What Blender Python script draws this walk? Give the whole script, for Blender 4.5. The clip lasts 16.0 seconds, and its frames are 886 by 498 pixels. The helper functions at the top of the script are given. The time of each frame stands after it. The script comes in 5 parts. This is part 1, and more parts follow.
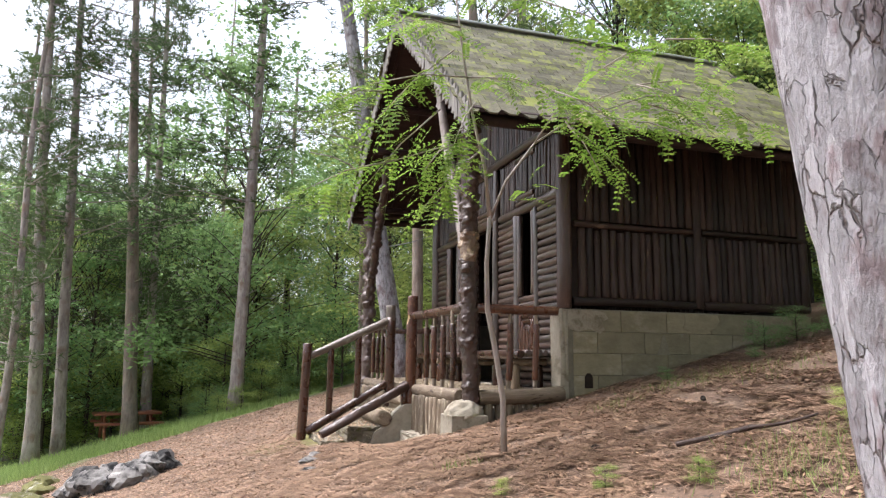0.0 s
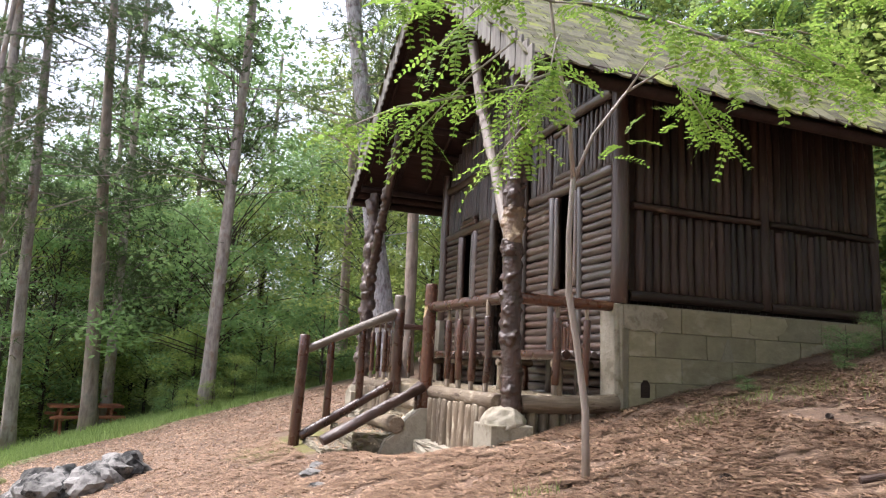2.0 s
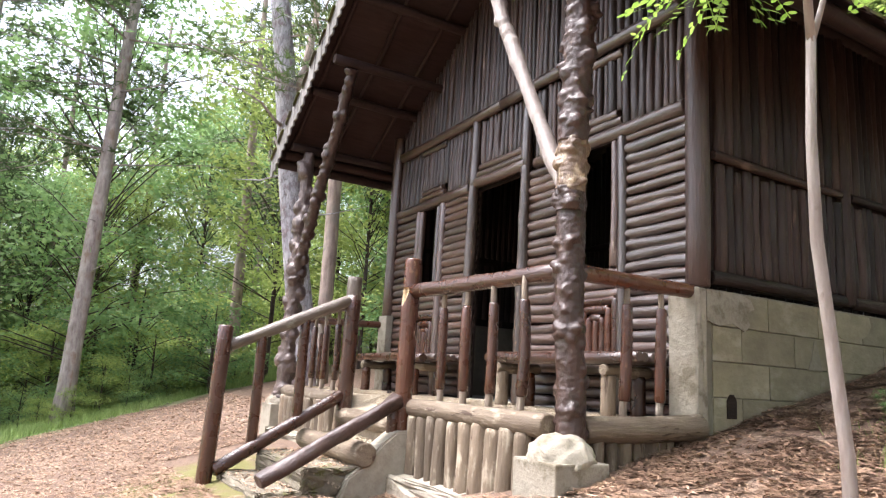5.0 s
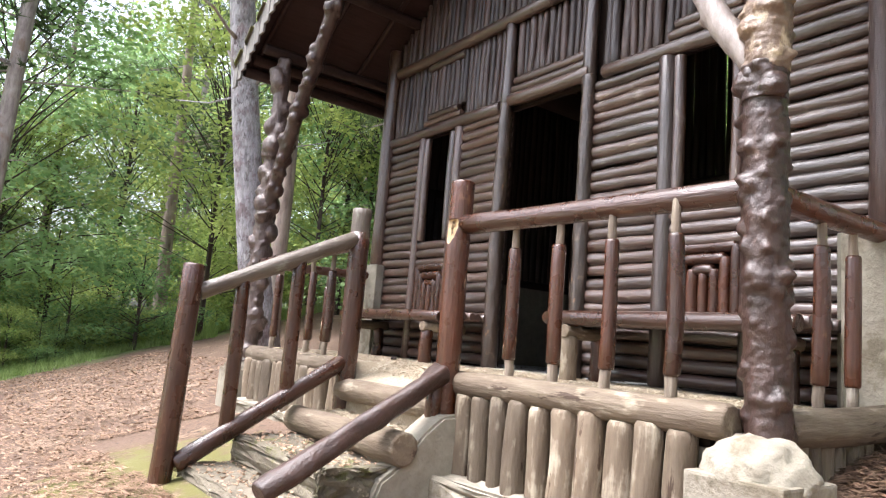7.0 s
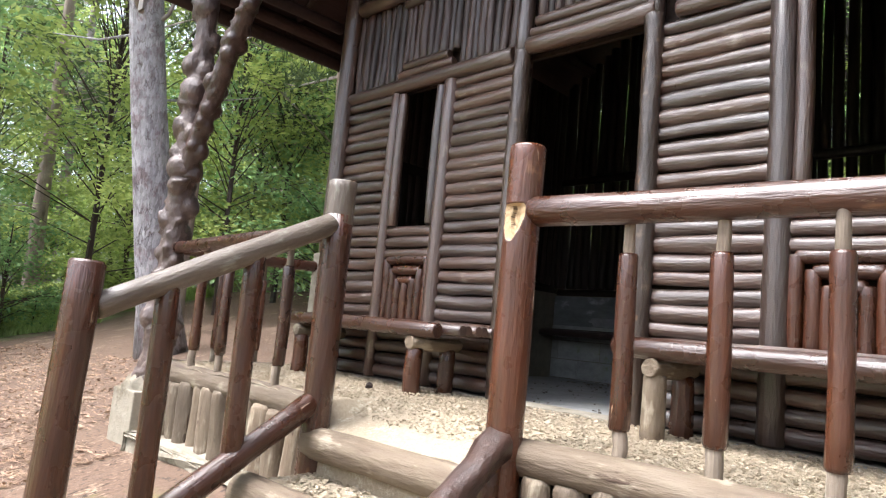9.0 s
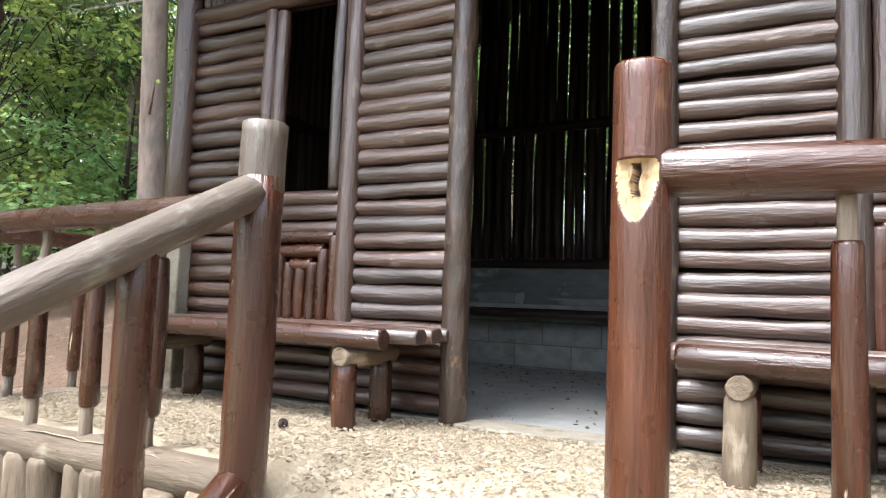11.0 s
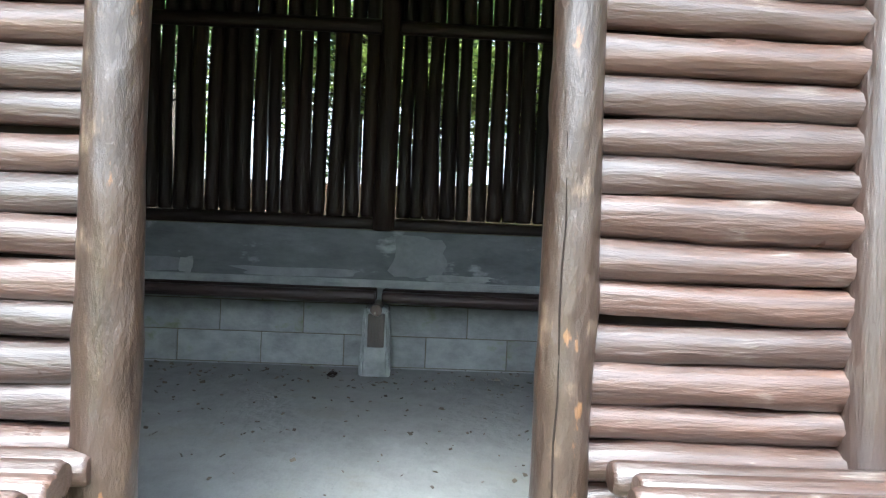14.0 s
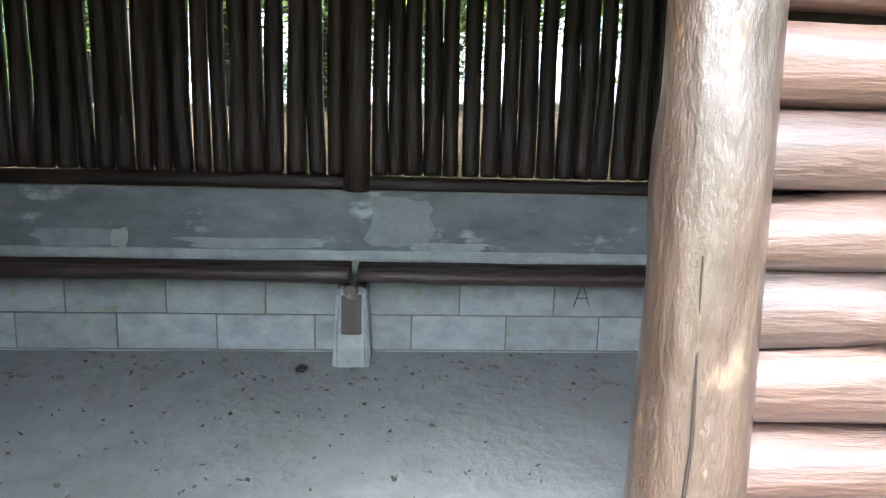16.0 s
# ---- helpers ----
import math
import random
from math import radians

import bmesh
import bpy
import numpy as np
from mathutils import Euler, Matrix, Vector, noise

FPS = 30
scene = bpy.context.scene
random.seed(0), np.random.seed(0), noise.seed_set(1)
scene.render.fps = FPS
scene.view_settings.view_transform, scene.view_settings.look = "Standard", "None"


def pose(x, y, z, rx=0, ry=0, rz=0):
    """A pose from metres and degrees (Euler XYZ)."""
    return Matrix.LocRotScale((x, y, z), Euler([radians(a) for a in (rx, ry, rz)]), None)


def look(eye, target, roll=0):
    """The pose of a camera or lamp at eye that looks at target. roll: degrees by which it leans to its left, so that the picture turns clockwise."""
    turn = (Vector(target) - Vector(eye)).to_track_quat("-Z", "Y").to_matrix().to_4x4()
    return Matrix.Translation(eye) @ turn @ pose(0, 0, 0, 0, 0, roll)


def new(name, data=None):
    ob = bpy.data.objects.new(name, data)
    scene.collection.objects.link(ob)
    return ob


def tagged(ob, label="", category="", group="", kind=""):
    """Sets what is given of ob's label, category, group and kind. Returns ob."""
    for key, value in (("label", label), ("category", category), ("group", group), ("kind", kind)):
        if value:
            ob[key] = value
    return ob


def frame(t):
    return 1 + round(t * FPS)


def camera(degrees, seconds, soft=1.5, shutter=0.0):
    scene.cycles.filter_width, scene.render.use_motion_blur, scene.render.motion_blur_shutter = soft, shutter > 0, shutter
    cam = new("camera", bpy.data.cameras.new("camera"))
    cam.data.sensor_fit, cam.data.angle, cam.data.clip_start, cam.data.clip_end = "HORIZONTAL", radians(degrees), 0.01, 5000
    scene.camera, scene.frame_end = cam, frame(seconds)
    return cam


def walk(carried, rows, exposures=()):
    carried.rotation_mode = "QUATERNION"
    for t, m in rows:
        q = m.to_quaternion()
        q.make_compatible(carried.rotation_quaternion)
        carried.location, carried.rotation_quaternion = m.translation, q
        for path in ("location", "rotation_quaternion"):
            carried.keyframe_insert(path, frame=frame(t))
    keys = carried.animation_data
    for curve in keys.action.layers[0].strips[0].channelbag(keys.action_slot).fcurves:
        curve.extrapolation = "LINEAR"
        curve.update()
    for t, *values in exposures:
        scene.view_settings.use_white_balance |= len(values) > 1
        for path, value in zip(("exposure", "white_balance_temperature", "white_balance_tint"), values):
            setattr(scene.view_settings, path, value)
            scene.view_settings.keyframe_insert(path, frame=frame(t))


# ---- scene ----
cam = camera(66.1, 16.0, soft=1.2)
METRES, EYE, TILT, LEAN, TURN = 11.2, 1.25, 0.0, 0.0, -17.4
ROWS = [
    (0.0, 0.0, 0.0, 0.0, -0.1, 9.23, -0.63),
    (0.5, -0.0158, 0.0176, -0.0022, -0.76, 8.4, -1.91),
    (1.0, -0.0284, 0.042, -0.0026, -1.1, 7.9, -1.7),
    (1.5, -0.039, 0.0741, -0.0033, -1.46, 8.85, -1.88),
    (2.0, -0.0542, 0.1067, -0.0062, -2.9, 9.58, -2.74),
    (2.5, -0.0676, 0.1374, -0.0075, -4.35, 10.05, -2.86),
    (3.0, -0.0773, 0.1759, -0.0065, -5.23, 10.62, -2.85),
    (5.5, -0.1312, 0.3407, -0.0144, -14.57, 10.52, -3.64),
    (6.0, -0.1424, 0.3814, -0.0157, -15.38, 9.99, -3.95),
    (6.5, -0.1503, 0.4174, -0.015, -15.92, 8.92, -4.07),
    (7.0, -0.1573, 0.4556, -0.015, -19.31, 8.02, -4.66),
    (7.5, -0.161, 0.4958, -0.0092, -20.52, 7.96, -4.94),
    (8.0, -0.1641, 0.5351, -0.0064, -20.77, 8.09, -4.8),
    (8.5, -0.165, 0.5668, -0.0006, -24.11, 7.63, -5.34),
    (11.0, -0.1659, 0.7213, 0.0197, -45.04, 4.6, -2.16),
    (11.5, -0.1601, 0.7471, 0.021, -52.79, 4.43, -2.62),
    (12.0, -0.1486, 0.7694, 0.0206, -61.12, 2.61, -1.5),
    (12.5, -0.1226, 0.7884, 0.0236, -64.47, 2.53, -1.8),
    (13.0, -0.0996, 0.804, 0.025, -68.42, 1.2, -2.5),
    (13.5, -0.0787, 0.8209, 0.0465, -71.83, 0.66, -2.87),
    (14.0, -0.0623, 0.8304, 0.0502, -74.85, -1.18, -2.46),
    (14.5, -0.0424, 0.8342, 0.0618, -74.72, -2.48, -2.0),
    (15.0, -0.0286, 0.8446, 0.0668, -73.75, -5.25, -1.56),
    (15.5, -0.0178, 0.8507, 0.08, -73.72, -6.81, -0.97),
    (16.0, 0.0022, 0.8494, 0.0788, -76.18, -9.41, -1.45),
]
walk(cam, [(t, pose(0, 0, EYE, TILT, LEAN, TURN) @ pose(METRES * x, METRES * y, METRES * z, 90 + pitch, roll, yaw)) for t, x, y, z, yaw, pitch, roll in ROWS],
     [(0.0, 0.35, 6250, 14), (2.5, 0.58, 6250, 15), (5.5, 1.05, 6150, 15), (8.0, 0.85, 6100, 12), (11.0, 1.08, 6000, 9), (12.5, 1.4, 5800, 5), (14.5, 2.4, 5620, 2), (15.5, 2.95, 5650, 3), (16.0, 3.2, 5650, 3)])

# ---- world, sun ----
world = bpy.data.worlds.new("sky")
scene.world = world
world.use_nodes = True
wn, wl = world.node_tree.nodes, world.node_tree.links
sky = wn.new("ShaderNodeTexSky")
sky.sky_type = "NISHITA"
sky.sun_disc = False
sky.sun_elevation = radians(66)
sky.sun_rotation = radians(-62)
sky.dust_density = 6.0
pale = wn.new("ShaderNodeHueSaturation")
pale.inputs["Saturation"].default_value = 0.5
pale.inputs["Value"].default_value = 2.3
wl.new(sky.outputs[0], pale.inputs["Color"])
wl.new(pale.outputs[0], wn["Background"].inputs["Color"])
wn["Background"].inputs["Strength"].default_value = 0.15
sun = new("sun", bpy.data.lights.new("sun", "SUN"))
sun.data.energy, sun.data.angle, sun.data.color = 2.8, radians(30), (1.0, 0.985, 0.96)
sun.matrix_basis = look((-3.15, 8.67, 8), (0, 7, 0))

# ---- materials ----
MATS = {}


def mat(name, base, dark, rough=0.7, grain=(8, 8, 8), grain_mix=0.6, blotch=1.5, patch=None, patch_at=0.62, bump=0.3, rand=0.25,
        fine=60.0, metal=0.0, spec=0.4, rough_var=0.15, coords="Object", coat=0.0, island=False, flecks=None, coat_rough=0.36):
    """A two-scale procedural surface: streaks or grain, blotches of a second colour, relief."""
    m = bpy.data.materials.new(name)
    m.use_nodes = True
    n, l = m.node_tree.nodes, m.node_tree.links
    bsdf = n["Principled BSDF"]
    tc = n.new("ShaderNodeTexCoord")
    info = n.new("ShaderNodeNewGeometry" if island else "ShaderNodeObjectInfo")
    rnd = info.outputs["Random Per Island" if island else "Random"]
    shift = n.new("ShaderNodeVectorMath")
    shift.operation = "MULTIPLY_ADD"
    comb = n.new("ShaderNodeCombineXYZ")
    l.new(rnd, comb.inputs[0])
    l.new(rnd, comb.inputs[2])
    l.new(comb.outputs[0], shift.inputs[0])
    shift.inputs[1].default_value = (13.0, 7.0, 29.0)
    l.new(tc.outputs[coords], shift.inputs[2])
    mp = n.new("ShaderNodeMapping")
    mp.inputs["Scale"].default_value = grain
    l.new(shift.outputs[0], mp.inputs["Vector"])
    g = n.new("ShaderNodeTexNoise")
    g.inputs["Scale"].default_value = 1.0
    g.inputs["Detail"].default_value = 8.0
    g.inputs["Roughness"].default_value = 0.65
    l.new(mp.outputs[0], g.inputs["Vector"])
    b = n.new("ShaderNodeTexNoise")
    b.inputs["Scale"].default_value = blotch
    b.inputs["Detail"].default_value = 5.0
    l.new(shift.outputs[0], b.inputs["Vector"])
    ramp = n.new("ShaderNodeValToRGB")
    ramp.color_ramp.elements[0].position = 0.5 - grain_mix * 0.35
    ramp.color_ramp.elements[1].position = 0.5 + grain_mix * 0.35
    ramp.color_ramp.elements[0].color = (*dark, 1)
    ramp.color_ramp.elements[1].color = (*base, 1)
    l.new(g.outputs["Fac"], ramp.inputs[0])
    col = ramp.outputs[0]
    if patch:
        pr = n.new("ShaderNodeMapRange")
        pr.inputs["From Min"].default_value = patch_at - 0.03
        pr.inputs["From Max"].default_value = patch_at + 0.12
        add = n.new("ShaderNodeMath")
        add.operation = "MULTIPLY_ADD"
        l.new(g.outputs["Fac"], add.inputs[0])
        add.inputs[1].default_value = 0.9
        l.new(b.outputs["Fac"], add.inputs[2])
        sub = n.new("ShaderNodeMath")
        sub.operation = "SUBTRACT"
        l.new(add.outputs[0], sub.inputs[0])
        sub.inputs[1].default_value = 0.45
        l.new(sub.outputs[0], pr.inputs["Value"])
        mx = n.new("ShaderNodeMix")
        mx.data_type = "RGBA"
        l.new(pr.outputs[0], mx.inputs[0])
        l.new(col, mx.inputs[6])
        mx.inputs[7].default_value = (*patch, 1)
        col = mx.outputs[2]
    if flecks:
        fl = n.new("ShaderNodeTexNoise")
        fl.inputs["Scale"].default_value = flecks[2]
        fl.inputs["Detail"].default_value = 6.0
        fl.inputs["Roughness"].default_value = 0.62
        l.new(mp.outputs[0], fl.inputs["Vector"])
        fr = n.new("ShaderNodeMapRange")
        fr.inputs["From Min"].default_value = flecks[1]
        fr.inputs["From Max"].default_value = flecks[1] + 0.035
        l.new(fl.outputs["Fac"], fr.inputs["Value"])
        mf = n.new("ShaderNodeMix")
        mf.data_type = "RGBA"
        l.new(fr.outputs[0], mf.inputs[0])
        l.new(col, mf.inputs[6])
        mf.inputs[7].default_value = (*flecks[0], 1)
        col = mf.outputs[2]
    hsv = n.new("ShaderNodeHueSaturation")
    vr = n.new("ShaderNodeMapRange")
    vr.inputs["To Min"].default_value = 1 - rand
    vr.inputs["To Max"].default_value = 1 + rand
    l.new(rnd, vr.inputs["Value"])
    l.new(vr.outputs[0], hsv.inputs["Value"])
    l.new(col, hsv.inputs["Color"])
    l.new(hsv.outputs[0], bsdf.inputs["Base Color"])
    rr = n.new("ShaderNodeMapRange")
    rr.inputs["From Min"].default_value = 0.3
    rr.inputs["From Max"].default_value = 0.7
    rr.inputs["To Min"].default_value = rough - rough_var
    rr.inputs["To Max"].default_value = min(1.0, rough + rough_var)
    l.new(b.outputs["Fac"], rr.inputs["Value"])
    l.new(rr.outputs[0], bsdf.inputs["Roughness"])
    f = n.new("ShaderNodeTexNoise")
    f.inputs["Scale"].default_value = fine / 20.0
    f.inputs["Detail"].default_value = 3.0
    l.new(mp.outputs[0], f.inputs["Vector"])
    hs = n.new("ShaderNodeMath")
    hs.operation = "MULTIPLY_ADD"
    l.new(f.outputs["Fac"], hs.inputs[0])
    hs.inputs[1].default_value = 0.4
    l.new(g.outputs["Fac"], hs.inputs[2])
    bp = n.new("ShaderNodeBump")
    bp.inputs["Strength"].default_value = bump
    bp.inputs["Distance"].default_value = 0.02
    l.new(hs.outputs[0], bp.inputs["Height"])
    l.new(bp.outputs[0], bsdf.inputs["Normal"])
    bsdf.inputs["Metallic"].default_value = metal
    bsdf.inputs["Specular IOR Level"].default_value = spec
    bsdf.inputs["Coat Weight"].default_value = coat
    bsdf.inputs["Coat Roughness"].default_value = coat_rough
    MATS[name] = m
    return m


def leaf_mat(name, a, b, glow=0.45):
    """A thin leaf: diffuse and translucent, its green varying from leaf to leaf."""
    m = bpy.data.materials.new(name)
    m.use_nodes = True
    n, l = m.node_tree.nodes, m.node_tree.links
    n.remove(n["Principled BSDF"])
    geo = n.new("ShaderNodeNewGeometry")
    info = n.new("ShaderNodeObjectInfo")
    mixr = n.new("ShaderNodeMath")
    mixr.operation = "MULTIPLY_ADD"
    l.new(info.outputs["Random"], mixr.inputs[0])
    mixr.inputs[1].default_value = 0.45
    scl = n.new("ShaderNodeMath")
    scl.operation = "MULTIPLY"
    scl.inputs[1].default_value = 0.6
    l.new(geo.outputs["Random Per Island"], scl.inputs[0])
    l.new(scl.outputs[0], mixr.inputs[2])
    ramp = n.new("ShaderNodeValToRGB")
    ramp.color_ramp.elements[0].color = (*a, 1)
    ramp.color_ramp.elements[1].color = (*b, 1)
    l.new(mixr.outputs[0], ramp.inputs[0])
    pb = n.new("ShaderNodeBsdfPrincipled")
    pb.inputs["Roughness"].default_value = 0.55
    pb.inputs["Specular IOR Level"].default_value = 0.3
    tr = n.new("ShaderNodeBsdfTranslucent")
    mix = n.new("ShaderNodeMixShader")
    mix.inputs[0].default_value = glow
    l.new(ramp.outputs[0], pb.inputs["Base Color"])
    l.new(ramp.outputs[0], tr.inputs["Color"])
    l.new(pb.outputs[0], mix.inputs[1])
    l.new(tr.outputs[0], mix.inputs[2])
    l.new(mix.outputs[0], n["Material Output"].inputs[0])
    MATS[name] = m
    return m


WALL_LOG = mat("weathered_brown_log", (0.104, 0.049, 0.030), (0.025, 0.0115, 0.0075), 0.42, (22, 22, 3.2), 0.9, 7.0, (0.19, 0.15, 0.125), 0.69, 0.8, 0.45, 70, spec=0.7, coat=1.0, flecks=((0.25, 0.205, 0.17), 0.66, 1.0), coat_rough=0.32)
POST = mat("scarred_grey_brown_post", (0.066, 0.040, 0.026), (0.018, 0.009, 0.006), 0.45, (13, 13, 5.0), 0.95, 18.0, (0.125, 0.085, 0.055), 0.66, 1.0, 0.25, 60, spec=0.5, coat=0.7, flecks=((0.17, 0.085, 0.035), 0.655, 1.6), coat_rough=0.28)
VARNISH = mat("red_brown_varnished_log", (0.092, 0.027, 0.010), (0.018, 0.006, 0.003), 0.32, (18, 18, 2.2), 0.95, 9.0, (0.20, 0.10, 0.05), 0.72, 0.5, 0.4, 80, spec=0.5, coat=0.45, flecks=((0.46, 0.36, 0.26), 0.675, 1.8), coat_rough=0.26)
DARK = mat("dark_stained_log", (0.046, 0.025, 0.018), (0.011, 0.006, 0.0045), 0.55, (24, 24, 2.6), 0.95, 2.5, (0.13, 0.09, 0.065), 0.70, 0.8, 0.6, 60)
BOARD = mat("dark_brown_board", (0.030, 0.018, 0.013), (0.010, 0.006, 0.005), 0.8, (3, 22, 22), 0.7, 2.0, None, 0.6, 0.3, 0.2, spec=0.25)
GREY = mat("grey_weathered_wood", (0.32, 0.265, 0.205), (0.085, 0.058, 0.040), 0.7, (30, 30, 2.6), 0.95, 6.0, (0.44, 0.39, 0.32), 0.64, 0.7, 0.3, 60, flecks=((0.085, 0.055, 0.035), 0.66, 1.0))
KNOT = mat("knotty_peeled_trunk", (0.070, 0.032, 0.022), (0.014, 0.008, 0.006), 0.42, (12, 12, 8), 0.95, 5.0, (0.16, 0.10, 0.07), 0.75, 0.8, 0.1, 60, spec=0.55, coat=0.2)
PEEL = mat("peeled_cream_bark", (0.27, 0.18, 0.115), (0.045, 0.025, 0.017), 0.45, (12, 12, 9), 0.95, 9.0, (0.50, 0.40, 0.28), 0.60, 0.9, 0.1, 60, spec=0.5, coat=0.2)
PALE = mat("pale_bare_branch", (0.40, 0.355, 0.325), (0.16, 0.115, 0.095), 0.55, (14, 14, 3), 0.9, 8.0, (0.12, 0.075, 0.055), 0.68, 0.6, 0.1)
FRESH = mat("fresh_cut_wood", (0.55, 0.42, 0.25), (0.34, 0.22, 0.11), 0.7, (30, 30, 6), 0.8, 4.0, None, 0.6, 0.5, 0.1)
END = mat("log_end_grain", (0.26, 0.18, 0.13), (0.11, 0.07, 0.05), 0.8, (30, 30, 30), 0.7, 6.0, None, 0.6, 0.5, 0.2)
BARK = mat("grey_pine_bark", (0.43, 0.38, 0.355), (0.13, 0.10, 0.09), 0.9, (9, 9, 2.4), 0.6, 3.0, (0.22, 0.16, 0.13), 0.58, 1.0, 0.18, 30)
BARK_RED = mat("reddish_pine_bark", (0.42, 0.335, 0.29), (0.14, 0.10, 0.085), 0.9, (8, 8, 2.0), 0.6, 2.5, (0.22, 0.19, 0.165), 0.55, 1.0, 0.15, 30)
HANDRAIL = mat("grey_brown_handrail", (0.165, 0.135, 0.105), (0.045, 0.028, 0.019), 0.5, (18, 18, 3.2), 0.95, 6.0, (0.23, 0.225, 0.18), 0.61, 0.6, 0.2, 60, spec=0.5, coat=0.3, flecks=((0.07, 0.04, 0.025), 0.64, 1.0))
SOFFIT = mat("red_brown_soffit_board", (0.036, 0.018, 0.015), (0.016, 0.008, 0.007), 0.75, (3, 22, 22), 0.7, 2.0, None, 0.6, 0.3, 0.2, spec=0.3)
CONC = mat("pale_concrete", (0.36, 0.325, 0.26), (0.19, 0.165, 0.125), 0.9, (11, 11, 11), 0.9, 3.0, (0.16, 0.135, 0.095), 0.56, 0.7, 0.08, 70)
STEP = mat("earthy_stone_step", (0.27, 0.235, 0.175), (0.10, 0.08, 0.055), 0.95, (13, 13, 13), 0.95, 3.5, (0.12, 0.115, 0.04), 0.57, 0.9, 0.1, 80, flecks=((0.40, 0.34, 0.25), 0.64, 1.2))
PALING = mat("stained_grey_stake", (0.235, 0.185, 0.13), (0.07, 0.045, 0.028), 0.75, (16, 16, 3.0), 0.95, 6.0, (0.33, 0.28, 0.21), 0.62, 0.8, 0.35, 60, flecks=((0.06, 0.036, 0.022), 0.62, 0.9))
UPRIGHT = mat("dark_maroon_upright_log", (0.068, 0.034, 0.025), (0.015, 0.008, 0.006), 0.5, (22, 22, 2.6), 0.95, 5.0, (0.14, 0.10, 0.085), 0.68, 0.8, 0.55, 60, spec=0.5, coat=0.4)
GNARL = mat("grey_brown_gnarled_trunk", (0.155, 0.105, 0.09), (0.032, 0.020, 0.016), 0.5, (14, 14, 9), 0.95, 6.0, (0.24, 0.19, 0.165), 0.66, 0.9, 0.1, 60, spec=0.5, coat=0.3)
BLOCK = mat("mossy_concrete_block", (0.27, 0.24, 0.16), (0.14, 0.12, 0.076), 0.9, (5, 5, 8), 0.85, 1.6, (0.26, 0.235, 0.175), 0.62, 0.5, 0.16, 90)
MORTAR = mat("grey_mortar", (0.22, 0.20, 0.15), (0.13, 0.115, 0.085), 0.95, (12, 12, 12), 0.7, 4.0, None, 0.6, 0.4, 0.1, 90)
INBLOCK = mat("grey_interior_block", (0.50, 0.51, 0.50), (0.20, 0.21, 0.205), 0.9, (6, 6, 9), 0.9, 2.2, (0.24, 0.27, 0.17), 0.67, 0.5, 0.12, 90)
INDARK = mat("dark_smoked_plaster", (0.25, 0.26, 0.265), (0.085, 0.093, 0.098), 0.85, (3, 3, 8), 0.9, 3.5, (0.42, 0.435, 0.44), 0.64, 0.5, 0.1, 90)
DARK_POLE = mat("near_black_brown_pole", (0.035, 0.019, 0.013), (0.008, 0.005, 0.004), 0.5, (28, 28, 2.0), 0.8, 3.0, (0.07, 0.04, 0.027), 0.68, 0.4, 0.3, 80)
INSMEAR = mat("grey_plaster_smear", (0.36, 0.37, 0.375), (0.17, 0.18, 0.185), 0.88, (7, 7, 9), 0.9, 4.0, None, 0.6, 0.5, 0.1, 90)
FLOORM = mat("packed_grey_earth", (0.36, 0.36, 0.35), (0.22, 0.22, 0.21), 0.95, (5, 5, 5), 0.85, 1.3, (0.27, 0.265, 0.24), 0.6, 0.6, 0.0, 80)
CHIPS = mat("pale_wood_chips", (0.46, 0.385, 0.28), (0.30, 0.24, 0.165), 0.9, (60, 60, 60), 0.8, 8.0, (0.52, 0.455, 0.35), 0.6, 0.6, 0.12, 140)
STONE = mat("sooty_grey_stone", (0.30, 0.285, 0.27), (0.05, 0.047, 0.045), 0.9, (9, 9, 9), 0.9, 3.0, (0.022, 0.022, 0.022), 0.50, 0.9, 0.5, 60)
TABLE = mat("red_brown_table_wood", (0.36, 0.13, 0.07), (0.15, 0.052, 0.03), 0.6, (3, 30, 30), 0.7, 3.0, None, 0.6, 0.3, 0.15)
SHINGLE_LOOK = ((0.135, 0.125, 0.078), (0.048, 0.046, 0.03), 0.9, (14, 14, 14), 0.85, 1.3, (0.13, 0.145, 0.036), 0.51, 0.6, 0.5, 80)
SHINGLE = mat("mossy_grey_shingle", *SHINGLE_LOOK)
SHINGLES = mat("mossy_grey_shingles", *SHINGLE_LOOK, island=True)
RIDGE = mat("pale_ridge_metal", (0.55, 0.57, 0.58), (0.4, 0.41, 0.42), 0.5, (6, 6, 6), 0.7, 2.0, None, 0.6, 0.1, 0.1, metal=0.3)
VERGE = mat("grey_weathered_board", (0.25, 0.235, 0.22), (0.12, 0.11, 0.10), 0.85, (20, 20, 3), 0.8, 2.0, None, 0.6, 0.4, 0.2)
NEEDLE = leaf_mat("pine_needles", (0.05, 0.085, 0.035), (0.13, 0.18, 0.07), 0.3)
LEAF = leaf_mat("woodland_leaves", (0.15, 0.23, 0.06), (0.46, 0.53, 0.17), 0.5)
LEAF_DARK = leaf_mat("dark_shrub_leaves", (0.10, 0.21, 0.08), (0.32, 0.46, 0.19), 0.5)
LOCUST = leaf_mat("fresh_locust_leaves", (0.13, 0.24, 0.035), (0.34, 0.46, 0.10), 0.55)
GRASS = leaf_mat("grass_blades", (0.15, 0.24, 0.07), (0.40, 0.50, 0.18), 0.4)
MOSSY = mat("mossy_stone", (0.16, 0.15, 0.045), (0.07, 0.075, 0.03), 0.95, (14, 14, 14), 0.9, 4.0, (0.30, 0.28, 0.25), 0.62, 0.9, 0.2, 90)
